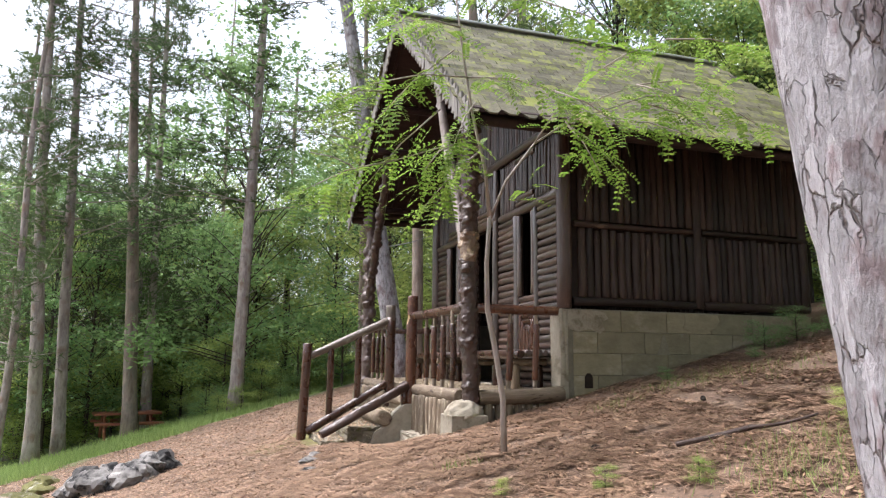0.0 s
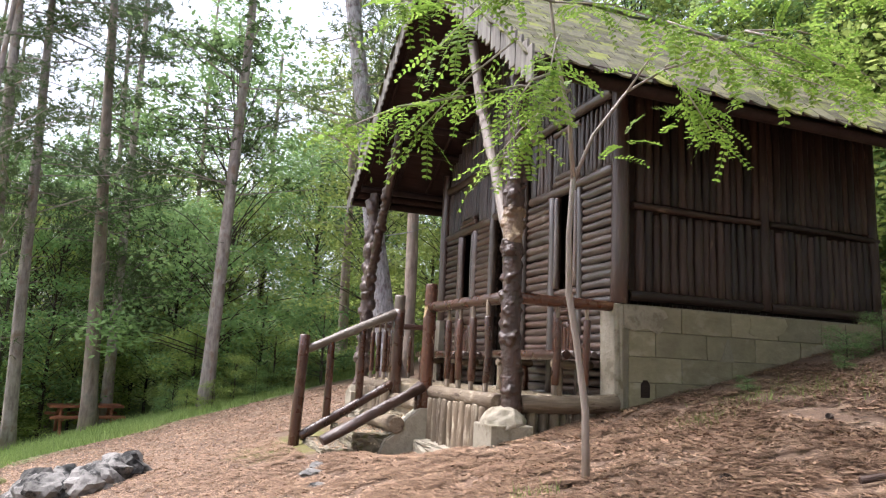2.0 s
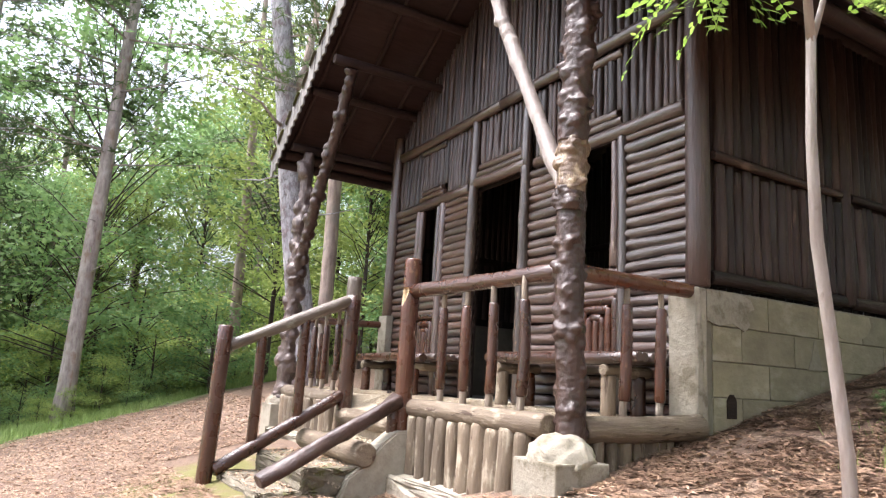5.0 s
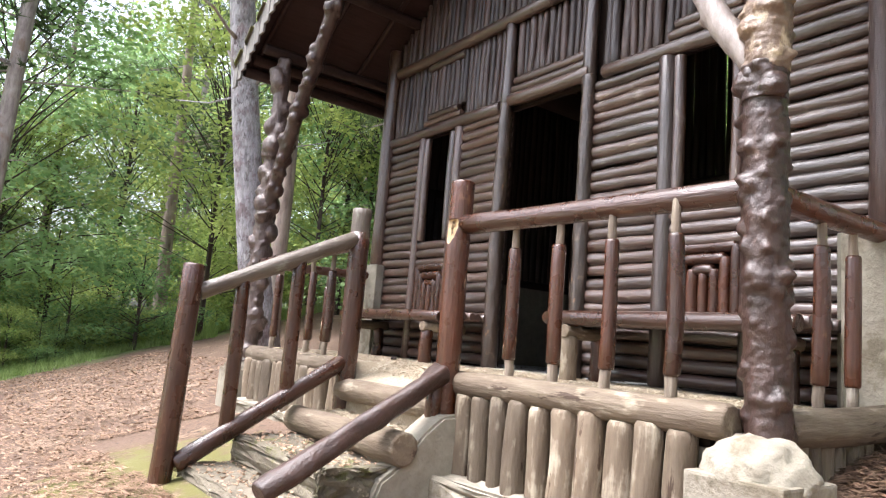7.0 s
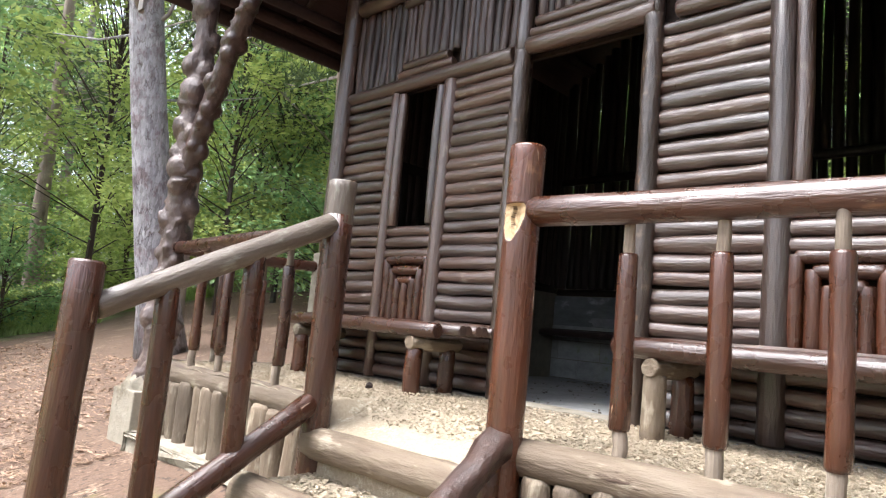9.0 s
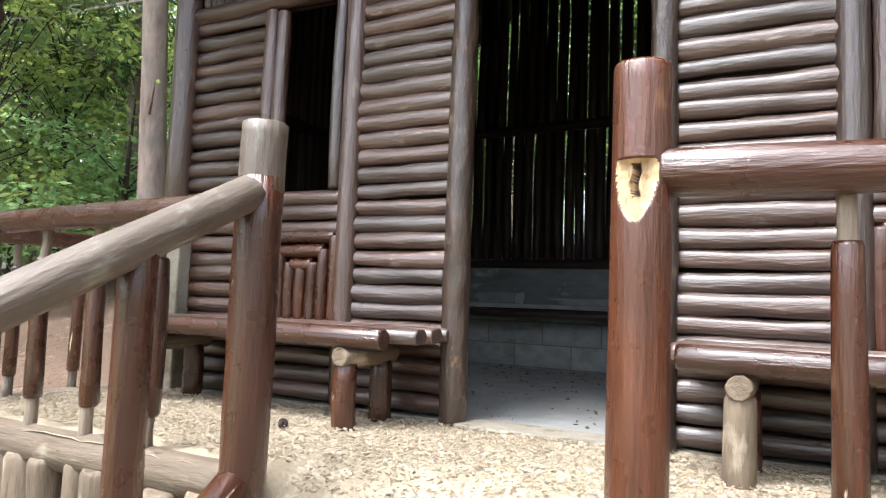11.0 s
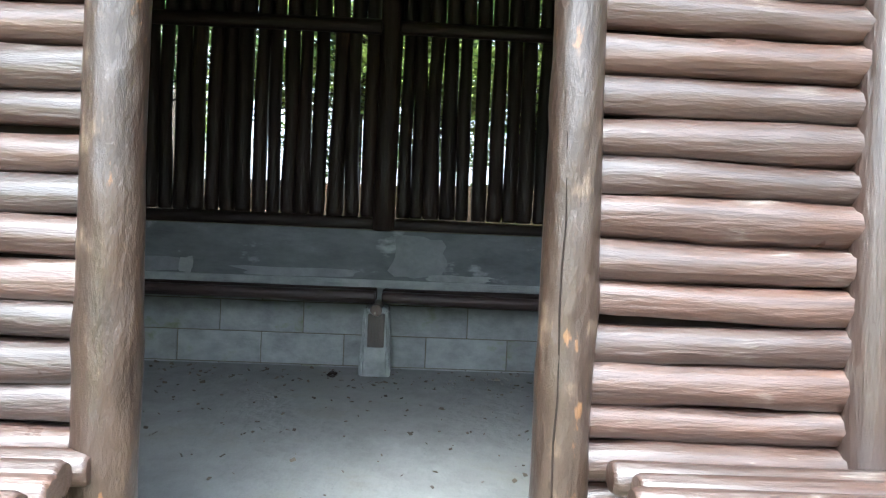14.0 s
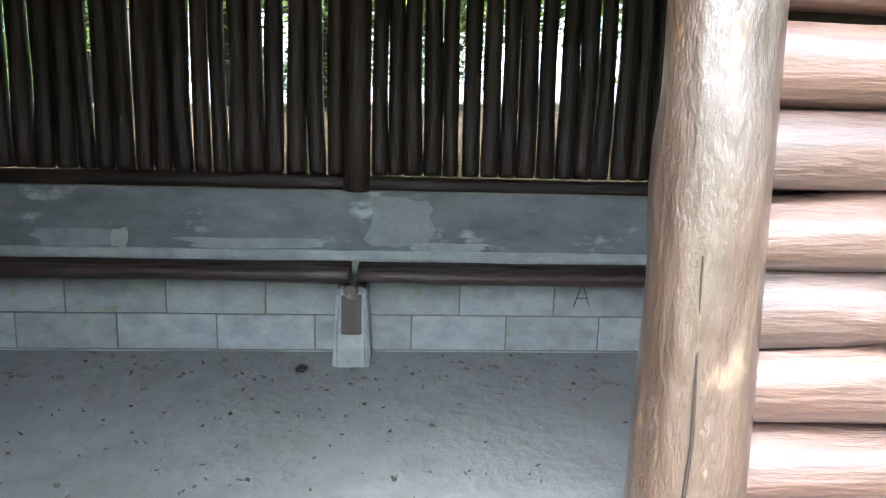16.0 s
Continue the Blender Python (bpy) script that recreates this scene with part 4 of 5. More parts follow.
post = thing("tree_trunk_post", "grey gnarled forked trunk holding up the porch roof", "post", (2.36, 11.95, 0.8), "porch posts")
knotty("trunk", trunk_path([(2.36, 11.97, 0.75), (2.36, 11.95, 1.4), (2.36, 11.93, 2.2), (2.36, 11.92, 2.9), (2.37, 11.91, 3.87)], 0.096, 0.070, 170, 0.05, 7.0), GNARL, post, "dark gnarled trunk", 36, 0.35, 58, 0.10)
knotty("branch", trunk_path([(2.36, 11.93, 2.15), (2.37, 11.74, 2.66), (2.38, 11.40, 3.28), (2.38, 11.02, 3.86), (2.38, 10.62, 4.56)], 0.072, 0.058, 140, 0.04, 2.0), KNOT, post, "red-brown knotty branch", 28, 0.30, 42, 0.065)

# ---- railings ----


def picket(parent, x, y, z0, z1, r=0.038, lean=0.0):
    """A baluster: varnished middle, thinner tenons above and below."""
    log("baluster", (x, y, z0 + 0.10), (x + lean, y, z1 - 0.14), r, r * 0.92, VARNISH, parent, rings=5)
    log("tenon", (x, y, z0 - 0.03), (x, y, z0 + 0.12), r * 0.7, r * 0.7, GREY, parent, rings=2)
    log("tenon", (x + lean, y, z1 - 0.16), (x + lean, y, z1 + 0.02), r * 0.58, r * 0.5, GREY, parent, rings=2)


NR, NL, NB = (2.28, 8.60), (2.27, 9.79), (1.07, 9.65)
rail = thing("railing", "red-brown log railing between newel post and trunk", "railing", (2.34, 7.75, 0.93), "porch railings")
log("top_rail", (2.29, 8.56, 1.80), (2.42, 6.86, 1.80), 0.056, 0.058, VARNISH, rail, sides=12, rings=8)
for y in (8.17, 7.84, 7.50, 7.15):
    picket(rail, 2.36, y, 0.93, 1.78)
rail = thing("railing", "red-brown log railing from trunk to foundation", "railing", (2.9, 6.84, 0.95), "porch railings")
log("top_rail", (2.50, 6.80, 1.80), (3.47, 6.77, 1.79), 0.055, 0.05, VARNISH, rail, sides=12, rings=6)
for x in (2.87, 3.18):
    picket(rail, x, 6.785, 0.94, 1.78, 0.036, 0.02)
rail = thing("railing", "red-brown log railing between newel post and trunk", "railing", (2.34, 10.85, 0.93), "porch railings")
log("top_rail", (2.27, 9.85, 1.76), (2.37, 11.90, 1.74), 0.05, 0.046, VARNISH, rail, sides=12, rings=8)
for y in (10.33, 10.67, 11.02, 11.38):
    picket(rail, 2.36, y, 0.93, 1.74, 0.036)
rail = thing("railing", "red-brown log railing from trunk to foundation", "railing", (2.9, 11.9, 0.95), "porch railings")
log("top_rail", (2.44, 11.92, 1.74), (3.47, 11.66, 1.74), 0.045, 0.045, VARNISH, rail, sides=10, rings=5)
for x in (2.75, 3.1):
    picket(rail, x, 11.86, 0.92, 1.72, 0.034)

nr = thing("newel_post", "thick varnished newel post with a freshly gouged notch", "post", (NR[0], NR[1], 0.5), "newel posts")
SIDES = 120
LEVELS = [0.30 + 0.05 * i for i in range(27)] + [1.65 + 0.003 * i for i in range(63)] + [1.84 + 0.045 * i for i in range(5)] + [2.055, 2.065]
RINGS = len(LEVELS) - 1


def gouge_depth(a, z):
    """How deep the post is hacked away: a pointed scoop with a mortise at its upper end; a is the turn from the face."""
    u = math.atan2(math.sin(a - math.pi), math.cos(a - math.pi)) * 0.071
    v = (z - 1.675) / 0.15
    if not 0 < v < 1:
        return 0.0
    half = 0.056 * math.sqrt(min(1.0, v * 1.5)) * (1 + 0.16 * noise.noise((u * 16, z * 20, 1.0)))
    d = 1 - (u / half) ** 2
    if d <= 0:
        return 0.0
    deep = 0.020 * min(1.0, d * 1.6) * min(1.0, (1 - v) * 9 + 0.25)
    if abs(u + 0.004 + 0.006 * math.sin(z * 90)) < 0.014 and 0.40 < v < 0.93:
        deep = 0.058
    return deep + 0.004 * noise.noise((u * 130, z * 60, 4.0))


sv2, sf2, gf2, mf2 = [], [], [], []
for j in range(RINGS + 1):
    z = LEVELS[j]
    for i in range(SIDES):
        a = 2 * math.pi * i / SIDES
        r = 0.072 - 0.002 * j / RINGS
        r *= 1 + 0.05 * noise.noise((math.cos(a), math.sin(a), z * 2.2)) + 0.012 * noise.noise((math.cos(a) * 6, math.sin(a) * 6, z * 5))
        r *= 0.93 if j == RINGS else 1.0
        r -= gouge_depth(a, z)
        sv2.append((NR[0] + 0.01 * j / RINGS + r * math.cos(a), NR[1] + r * math.sin(a), z))
for j in range(RINGS):
    for i in range(SIDES):
        k = (i + 1) % SIDES
        zc = (LEVELS[j] + LEVELS[j + 1]) / 2
        q = (j * SIDES + i, j * SIDES + k, (j + 1) * SIDES + k, (j + 1) * SIDES + i)
        depth = gouge_depth(2 * math.pi * (i + 0.5) / SIDES, zc)
        (mf2 if depth > 0.04 else gf2 if depth > 0.002 else sf2).append(q)
soup("shaft", sv2, sf2 + [tuple(RINGS * SIDES + i for i in range(SIDES))], VARNISH, nr, smooth=True)
for name, quads, material, label in (("gouge", gf2, FRESH, "pale splintered gouge"), ("mortise", mf2, END, "dark empty mortise")):
    used = sorted({i for q in quads for i in q})
    renumber = {i: n for n, i in enumerate(used)}
    soup(name, [sv2[i] for i in used], [tuple(renumber[i] for i in q) for q in quads], material, nr, label, smooth=True)
nl = thing("newel_post", "brown log newel post with peeled pale top", "post", (NL[0], NL[1], 0.5), "newel posts")
log("shaft", (NL[0], NL[1], 0.35), (NL[0] + 0.01, NL[1], 1.85), 0.075, 0.072, VARNISH, nl, sides=14, rings=10, bend=0.004, round_end=0.001)
log("peeled_top", (NL[0] + 0.01, NL[1], 1.80), (NL[0] + 0.01, NL[1], 2.03), 0.0735, 0.072, HANDRAIL, nl, "weathered peeled wood", sides=14, rings=5, bend=0.003, wob=0.08, round_end=0.006)

srail = thing("stair_railing", "log stair railing with leaning brown post", "railing", (1.1, 9.7, 0.1))
log("newel", (NB[0] - 0.05, NB[1] - 0.02, -0.05), (NB[0], NB[1], 1.45), 0.066, 0.064, VARNISH, srail, "dark brown leaning post", sides=14, rings=9)
log("top_rail", (NB[0] + 0.05, NB[1], 1.28), (NL[0] - 0.03, NL[1], 1.80), 0.052, 0.056, HANDRAIL, srail, "grey weathered handrail", sides=12, rings=8)
log("bottom_rail", (NB[0] + 0.02, NB[1] - 0.03, 0.26), (NL[0] - 0.04, NL[1], 0.90), 0.058, 0.060, VARNISH, srail, "dark log stringer", sides=12, rings=8)
for t in (0.28, 0.61):
    x = NB[0] + (NL[0] - NB[0]) * t
    y = NB[1] + (NL[1] - NB[1]) * t
    log("baluster", (x, y, 0.28 + 0.64 * t), (x, y, 1.28 + 0.5 * t), 0.048, 0.046, VARNISH, srail, rings=6)
low = thing("stair_kerb_log", "dark weathered log with a splintered end", "log", (1.6, 8.5, 0.4))
log("log", (1.13, 8.42, 0.35), (2.24, 8.58, 0.92), 0.054, 0.062, KNOT, low, sides=16, rings=16, wob=0.14, knobs=0.25)
log("post", (2.2, 8.60, 0.2), (2.2, 8.60, 0.9), 0.05, 0.05, VARNISH, low, sides=10, rings=4)

# ---- benches on the porch ----


def porch_bench(y0, y1, z, x0, rough_end, label):
    b = thing("porch_bench", label, "bench", ((x0 + 3.5) / 2, (y0 + y1) / 2, 0.93), "porch benches")
    x, k = x0, 0
    while x < 3.50:
        r = 0.05 if k == 0 else 0.036
        log("seat_log", (x, y0 - (0.02 if k % 2 else 0) - (0.10 if k and rough_end < 0 else 0), z - r), (x, y1 + (0.03 if k % 2 else 0), z - r), r, r * 0.95, VARNISH if k == 0 else WALL_LOG, b, rings=6)
        x += r + 0.036
        k += 1
    for y in (y0 + 0.20, y1 - 0.20):
        log("bearer", (x0 - 0.04, y, z - 0.135), (3.5, y, z - 0.135), 0.045, 0.045, PALING, b, rings=4)
        log("leg", (x0 + 0.02, y, 0.90), (x0 + 0.02, y, z - 0.165), 0.055, 0.052, VARNISH if y > 9 else PALING, b, rings=4)
        log("leg", (x0 + 0.30, y, 0.90), (x0 + 0.30, y, z - 0.165), 0.055, 0.052, VARNISH, b, rings=4)
    return b


porch_bench(9.82, 11.46, 1.36, 3.10, -1, "low bench of small round logs with grey saw-cut ends")
porch_bench(6.98, 8.64, 1.37, 3.10, 1, "low bench of small round logs with grey saw-cut ends")

# ---- inside: bench along the back wall on a concrete corbel ----
inb = thing("wall_bench", "weathered half-log bench along the block wall", "bench", (6.45, 9.3, 0.92))
for y0, y1 in ((7.02, 9.28), (9.32, 11.48)):
    log("seat_log", (6.34, y0, 1.41), (6.34, y1, 1.41), 0.040, 0.036, UPRIGHT, inb, rings=10, wob=0.12, bend=0.03)
    log("seat_log", (6.42, y0, 1.415), (6.42, y1, 1.415), 0.042, 0.04, DARK, inb, rings=8)
    log("seat_log", (6.51, y0, 1.415), (6.51, y1, 1.415), 0.042, 0.04, DARK, inb, rings=8)
log("bearer", (6.28, 9.31, 1.335), (6.6, 9.31, 1.335), 0.04, 0.042, WALL_LOG, inb, "pale sawn bearer end")
part("bracket", box_bm(6.315, 6.36, 9.255, 9.36, 1.10, 1.31, 0.01, 0.002), WALL_LOG, inb)
bm = box_bm(6.34, 6.61, 9.20, 9.42, 0.86, 1.34, 0.03, 0.006, 3)
for v in bm.verts:
    v.co.y = 9.31 + (v.co.y - 9.31) * (0.92 - 0.22 * (v.co.z - 0.86) / 0.5)
part("corbel", bm, INBLOCK, inb, "rough concrete support")
chip_field("floor_litter", 260, (3.8, 6.4, 8.0, 10.8), lambda x, y: FLOOR - 0.006, DEBRIS, floor, (0.003, 0.013))
chip_field("wall_foot_litter", 160, (6.0, 6.58, 7.6, 11.0), lambda x, y: FLOOR - 0.006, DEBRIS, floor, (0.004, 0.018))

# ---- trees ----


def rand_in(a, b):
    return random.uniform(a, b)


def needle_crown(n_tufts, seedv, h0, h1, spreadr):
    """Limbs with tufts of needles round a straight stem from h0 to h1."""
    rng = random.Random(seedv)
    limbs, v, f = [], [], []
    count = 0
    per = 26
    while count < n_tufts:
        h = rng.uniform(h0, h1)
        a = rng.uniform(0, 6.28)
        ln = spreadr * rng.uniform(0.5, 1.1) * (1.0 - 0.5 * (h - h0) / (h1 - h0))
        p0 = Vector((0, 0, h))
        p1 = p0 + Vector((math.cos(a) * ln, math.sin(a) * ln, ln * rng.uniform(-0.15, 0.35)))
        p2 = p1 + Vector((math.cos(a + rng.uniform(-0.5, 0.5)), math.sin(a), rng.uniform(-0.1, 0.5))) * ln * 0.3
        limbs.append([(p0, 0.022), (p1, 0.012), (p2, 0.005)])
        for k in range(per):
            t = rng.uniform(0.2, 1.25)
            c = (p0.lerp(p1, t) if t < 1 else p1.lerp(p2, (t - 1) * 4)) + Vector((rng.gauss(0, 0.22), rng.gauss(0, 0.22), rng.gauss(0.05, 0.12)))
            for _ in range(10):
                d = Vector((rng.gauss(0, 1), rng.gauss(0, 1), rng.gauss(0.35, 0.8))).normalized() * rng.uniform(0.12, 0.24)
                w = d.orthogonal().normalized() * 0.012
                o = len(v)
                v += [c - w, c + w, c + d]
                f.append((o, o + 1, o + 2))
            count += 1
    return limbs, v, f


CROWNS = []
for s in range(4):
    limbs, v, f = needle_crown(1150, s, 4.8 if s < 2 else 2.6, 15.0, 2.0)
    lv, lf = limb_mesh(limbs, 4)
    cm = bpy.data.meshes.new("crown")
    o = len(v)
    cm.from_pydata([tuple(p) for p in v + lv], [], f + [tuple(o + i for i in q) for q in lf])
    cm.materials.append(NEEDLE)
    cm.materials.append(BARK)
    cm.polygons.foreach_set("material_index", [0] * len(f) + [1] * len(lf))
    CROWNS.append(cm)


def pine(x, y, r, h=17, lean=(0, 0), red=False, crown=0, label="tall pine with grey bark and a thin crown", dead=8, ring_n=14):
    z = gz(x, y) - 0.15
    t = thing("pine_tree", label, "tree", (x, y, z), "forest pines")
    path, n = [], 22
    for i in range(n + 1):
        k = i / n
        flare = 1 + 0.35 * math.exp(-k * 40)
        path.append(((x + lean[0] * k * h + 0.12 * noise.noise((x, k * 3, y)), y + lean[1] * k * h, z + k * h), r * flare * (1 - 0.7 * k)))
    v, f = limb_mesh([path], ring_n)
    out = []
    for i, q in enumerate(v):
        c = Vector(path[min(i // ring_n, n)][0])
        out.append(c + (Vector(q) - c) * (1 + 0.10 * noise.noise(Vector((q[0] * 9, q[1] * 9, q[2] * 3)))))
    for _ in range(dead):
        zz, a, ln = rand_in(2.2, 7), rand_in(0, 6.28), rand_in(0.5, 1.6)
        p = Vector((x + lean[0] * zz, y + lean[1] * zz, z + zz))
        q = p + Vector((math.cos(a), math.sin(a), rand_in(-0.2, 0.3))) * ln
        tv, tf = limb_mesh([[(p, 0.02), (p.lerp(q, 0.5) + Vector((0, 0, rand_in(-0.1, 0.1))), 0.013), (q, 0.005)]], 4)
        o = len(out)
        out += tv
        f += [tuple(o + i for i in g) for g in tf]
    soup("trunk", out, f, BARK_RED if red else PLATES if y < 16 else BARK, t, smooth=True)
    top = Matrix.Translation((x, y, z)) @ Matrix(((1, 0, lean[0], 0), (0, 1, lean[1], 0), (0, 0, 1, 0), (0, 0, 0, 1))) @ Matrix.Rotation(x * 2.1 + y, 4, "Z")
    s = h / 16
    link_mesh("crown", CROWNS[crown % 4], None, t, "", top @ Matrix.Diagonal((s, s, s, 1)))
    return t


PINES = (
    (-4.9, 21.5, 0.20, (-0.045, 0), False, 0), (-4.3, 22.0, 0.17, (-0.04, 0), False, 1), (-5.2, 19.5, 0.11, (0.01, 0.02), False, 2),
    (-2.65, 23.7, 0.23, (-0.065, 0), True, 1), (-2.6, 26.8, 0.19, (-0.02, 0), False, 2), (0.4, 21.4, 0.20, (0.012, 0.02), False, 0),
    (-0.4, 33.0, 0.13, (-0.01, 0), True, 3), (5.75, 14.6, 0.15, (-0.05, 0.0), True, 3), (5.0, 26.0, 0.20, (-0.02, 0), True, 1),
    (4.6, 17.0, 0.17, (0.0, 0), True, 0), (8.5, 18.5, 0.16, (0.0, 0.01), False, 3), (-7.5, 30, 0.18, (0, 0), False, 1), (-9.0, 36, 0.2, (0.01, 0), True, 2),
    (3.0, 38, 0.22, (0, 0), True, 0), (7.5, 34, 0.2, (0.01, 0), False, 1), (12.0, 27, 0.22, (0, 0), True, 2), (13.5, 19, 0.2, (0, 0), False, 0),
    (15.0, 13.5, 0.22, (0.01, 0), True, 1), (17.5, 23, 0.2, (0, 0), False, 3), (11.0, 14.5, 0.15, (0, 0), False, 2), (12.5, 9.0, 0.18, (0, 0), False, 3),
    (20, 16, 0.2, (0, 0), True, 0), (-3.5, 42, 0.2, (0, 0), False, 3), (-12, 44, 0.22, (0, 0), False, 0), (9.5, 46, 0.22, (0, 0), False, 2), (17, 38, 0.22, (0, 0), True, 1),
)
for x, y, r, lean, red, cr in PINES:
    pine(x, y, r, rand_in(16, 21), lean, red, cr, "tall pine with reddish bark and a thin crown" if red else "tall pine with grey bark and a thin crown")

# the forked pine close behind the porch
fork_pine = pine(3.86, 15.4, 0.25, 17, (-0.172, 0.0), False, 0, "thick forked pine with pale scaly bark and dead branches", 3)
for pts in (((2.95, 15.35, 5.40), (2.72, 15.2, 5.45), (2.45, 15.1, 5.66), (2.08, 15.0, 5.76), (1.5, 14.9, 5.80)),
            ((3.05, 15.3, 4.75), (2.86, 15.15, 4.90), (2.72, 15.1, 5.1)),
            ((3.1, 15.35, 4.6), (3.3, 15.2, 4.85), (3.38, 15.1, 5.25)),
            ((2.9, 15.4, 5.9), (3.25, 15.45, 6.6), (3.4, 15.5, 8.0))):
    v, f = limb_mesh([[(p, (0.045 if i == 0 else 0.030 - 0.005 * i) * (3.2 if pts[-1][2] > 7.9 else 1)) for i, p in enumerate(pts)]], 8)
    soup("dead_branch", v, f, BARK_RED if pts[-1][2] > 7.9 else BARK, fork_pine, smooth=True)

# the big pine beside the start, leaning over
big = thing("pine_tree", "thick leaning pine with pale flaking bark", "tree", (1.53, 1.13, gz(1.53, 1.13)), "forest pines")
bp_path, n = [], 90
for i in range(n + 1):
    zz = 0.25 + i / n * 6.5
    bp_path.append(((1.495 - 0.085 * (zz - 1.52), 1.185 + 0.10 * (zz - 1.52), zz), 0.178 * (1 + 0.35 * math.exp(-(zz - 0.4) * 2.5)) * (1 - 0.02 * zz)))
v, f = limb_mesh([bp_path], 72)
out = []
for i, q in enumerate(v):
    c = Vector(bp_path[min(i // 72, n)][0])
    q = Vector(q)
    cell = noise.voronoi(Vector((q.x * 9, q.y * 9, q.z * 3)))[0]
    crack = min(1.0, (cell[1] - cell[0]) * 3.0)
    out.append(c + (q - c) * (0.96 + 0.04 * crack + 0.03 * noise.noise(q * 14)))
soup("trunk", out, f, PLATES, big, "pale flaking plated bark", smooth=True)
log("branch_stub", (1.42, 1.36, 2.9), (1.30, 1.62, 3.05), 0.028, 0.02, BARK, big, "broken dead stub", sides=8, rings=3)

# ---- leafy understorey ----


def leaf_cloud(seedv, n, centres, spreadv, size, aspect=0.55):
    rng = random.Random(seedv)
    v, f = [], []
    for _ in range(n):
        c = centres[rng.randrange(len(centres))]
        p = Vector((c[0] + rng.gauss(0, spreadv), c[1] + rng.gauss(0, spreadv), c[2] + rng.gauss(0, spreadv * 0.45)))
        s = size * rng.uniform(0.6, 1.3)
        d = Vector((rng.gauss(0, 1), rng.gauss(0, 1), rng.gauss(-0.25, 0.45))).normalized()
        w = d.cross(Vector((rng.gauss(0, 0.5), rng.gauss(0, 0.5), 1))).normalized() * s * aspect * 0.5
        o = len(v)
        v += [p, p + d * s * 0.5 + w, p + d * s, p + d * s * 0.5 - w]
        f.append((o, o + 1, o + 2, o + 3))
    return v, f


BUSHES = []
for s in range(6):
    rng = random.Random(s + 40)
    tall = s % 2
    hh, rr = (8.5, 2.3) if tall else (2.8, 1.6)
    centres, limbs = [], []
    for _ in range(60 if tall else 24):
        a, h = rng.uniform(0, 6.28), hh * (0.12 + 0.88 * rng.random())
        rad = rr * math.sqrt(rng.random()) * (1.0 - 0.55 * abs(h / hh - 0.45))
        c = Vector((math.cos(a) * rad, math.sin(a) * rad, h))
        centres.append(c)
        b = Vector((rng.gauss(0, 0.02), rng.gauss(0, 0.02), h * 0.7))
        limbs.append([(b, 0.014), (b.lerp(c, 0.6) + Vector((0, 0, 0.1)), 0.009), (c, 0.003)])
    limbs.append([((0, 0, -0.2), 0.06), ((0.03, 0, hh * 0.5), 0.04), ((0, 0.03, hh * 0.95), 0.01)])
    v, f = leaf_cloud(s, 9500 if tall else 4200, centres, 0.36 if tall else 0.30, 0.13 if tall else 0.105)
    cm = bpy.data.meshes.new("crown")
    cm.from_pydata([tuple(p) for p in v], [], f)
    cm.materials.append(LEAF if s < 4 else LEAF_DARK)
    lv, lf = limb_mesh(limbs, 5)
    lm = bpy.data.meshes.new("trunk")
    lm.from_pydata([tuple(p) for p in lv], [], lf)
    lm.materials.append(DARK)
    BUSHES.append((cm, lm))


def bush(kind, x, y, s, turn, name="young_tree", label="leafy green young broadleaf tree in the undergrowth"):
    z = gz(x, y)
    t = thing(name, label, "tree" if name == "young_tree" else "shrub", (x, y, z), "undergrowth")
    m = Matrix.Translation((x, y, z)) @ Matrix.Rotation(turn, 4, "Z") @ Matrix.Diagonal((s, s, s * 0.95, 1))
    link_mesh("crown", BUSHES[kind][0], None, t, "", m)
    link_mesh("trunk", BUSHES[kind][1], None, t, "", m)


rng = random.Random(7)
placed = []
tries = 0
while len(placed) < 150 and tries < 9000:
    tries += 1
    az, dist = radians(rng.uniform(-19, 62)), rng.uniform(14, 58)
    x, y = dist * math.sin(az), dist * math.cos(az)
    edge = y - 0.62 * x - (29.0 if x < 0.3 else 23.2 if x < 4.5 else 21.6)
    if (edge < 0 and not (x > 5.2 and y > 14.5)) or (1.5 < x < 9 and 4 < y < 14.5):
        continue
    if x > 5.2 and y < 30 and rng.random() < 0.55:
        continue
    if any((x - a) ** 2 + (y - b) ** 2 < (1.2 + 0.02 * dist) ** 2 for a, b in placed):
        continue
    placed.append((x, y))
    k = rng.randrange(6)
    tall = k % 2
    bush(k, x, y, rng.uniform(0.9, 1.5) * (1.0 + dist * 0.006), rng.uniform(0, 6.28), "young_tree" if tall else "shrub",
         "leafy green young broadleaf tree in the undergrowth" if tall else "dense green woodland shrub")
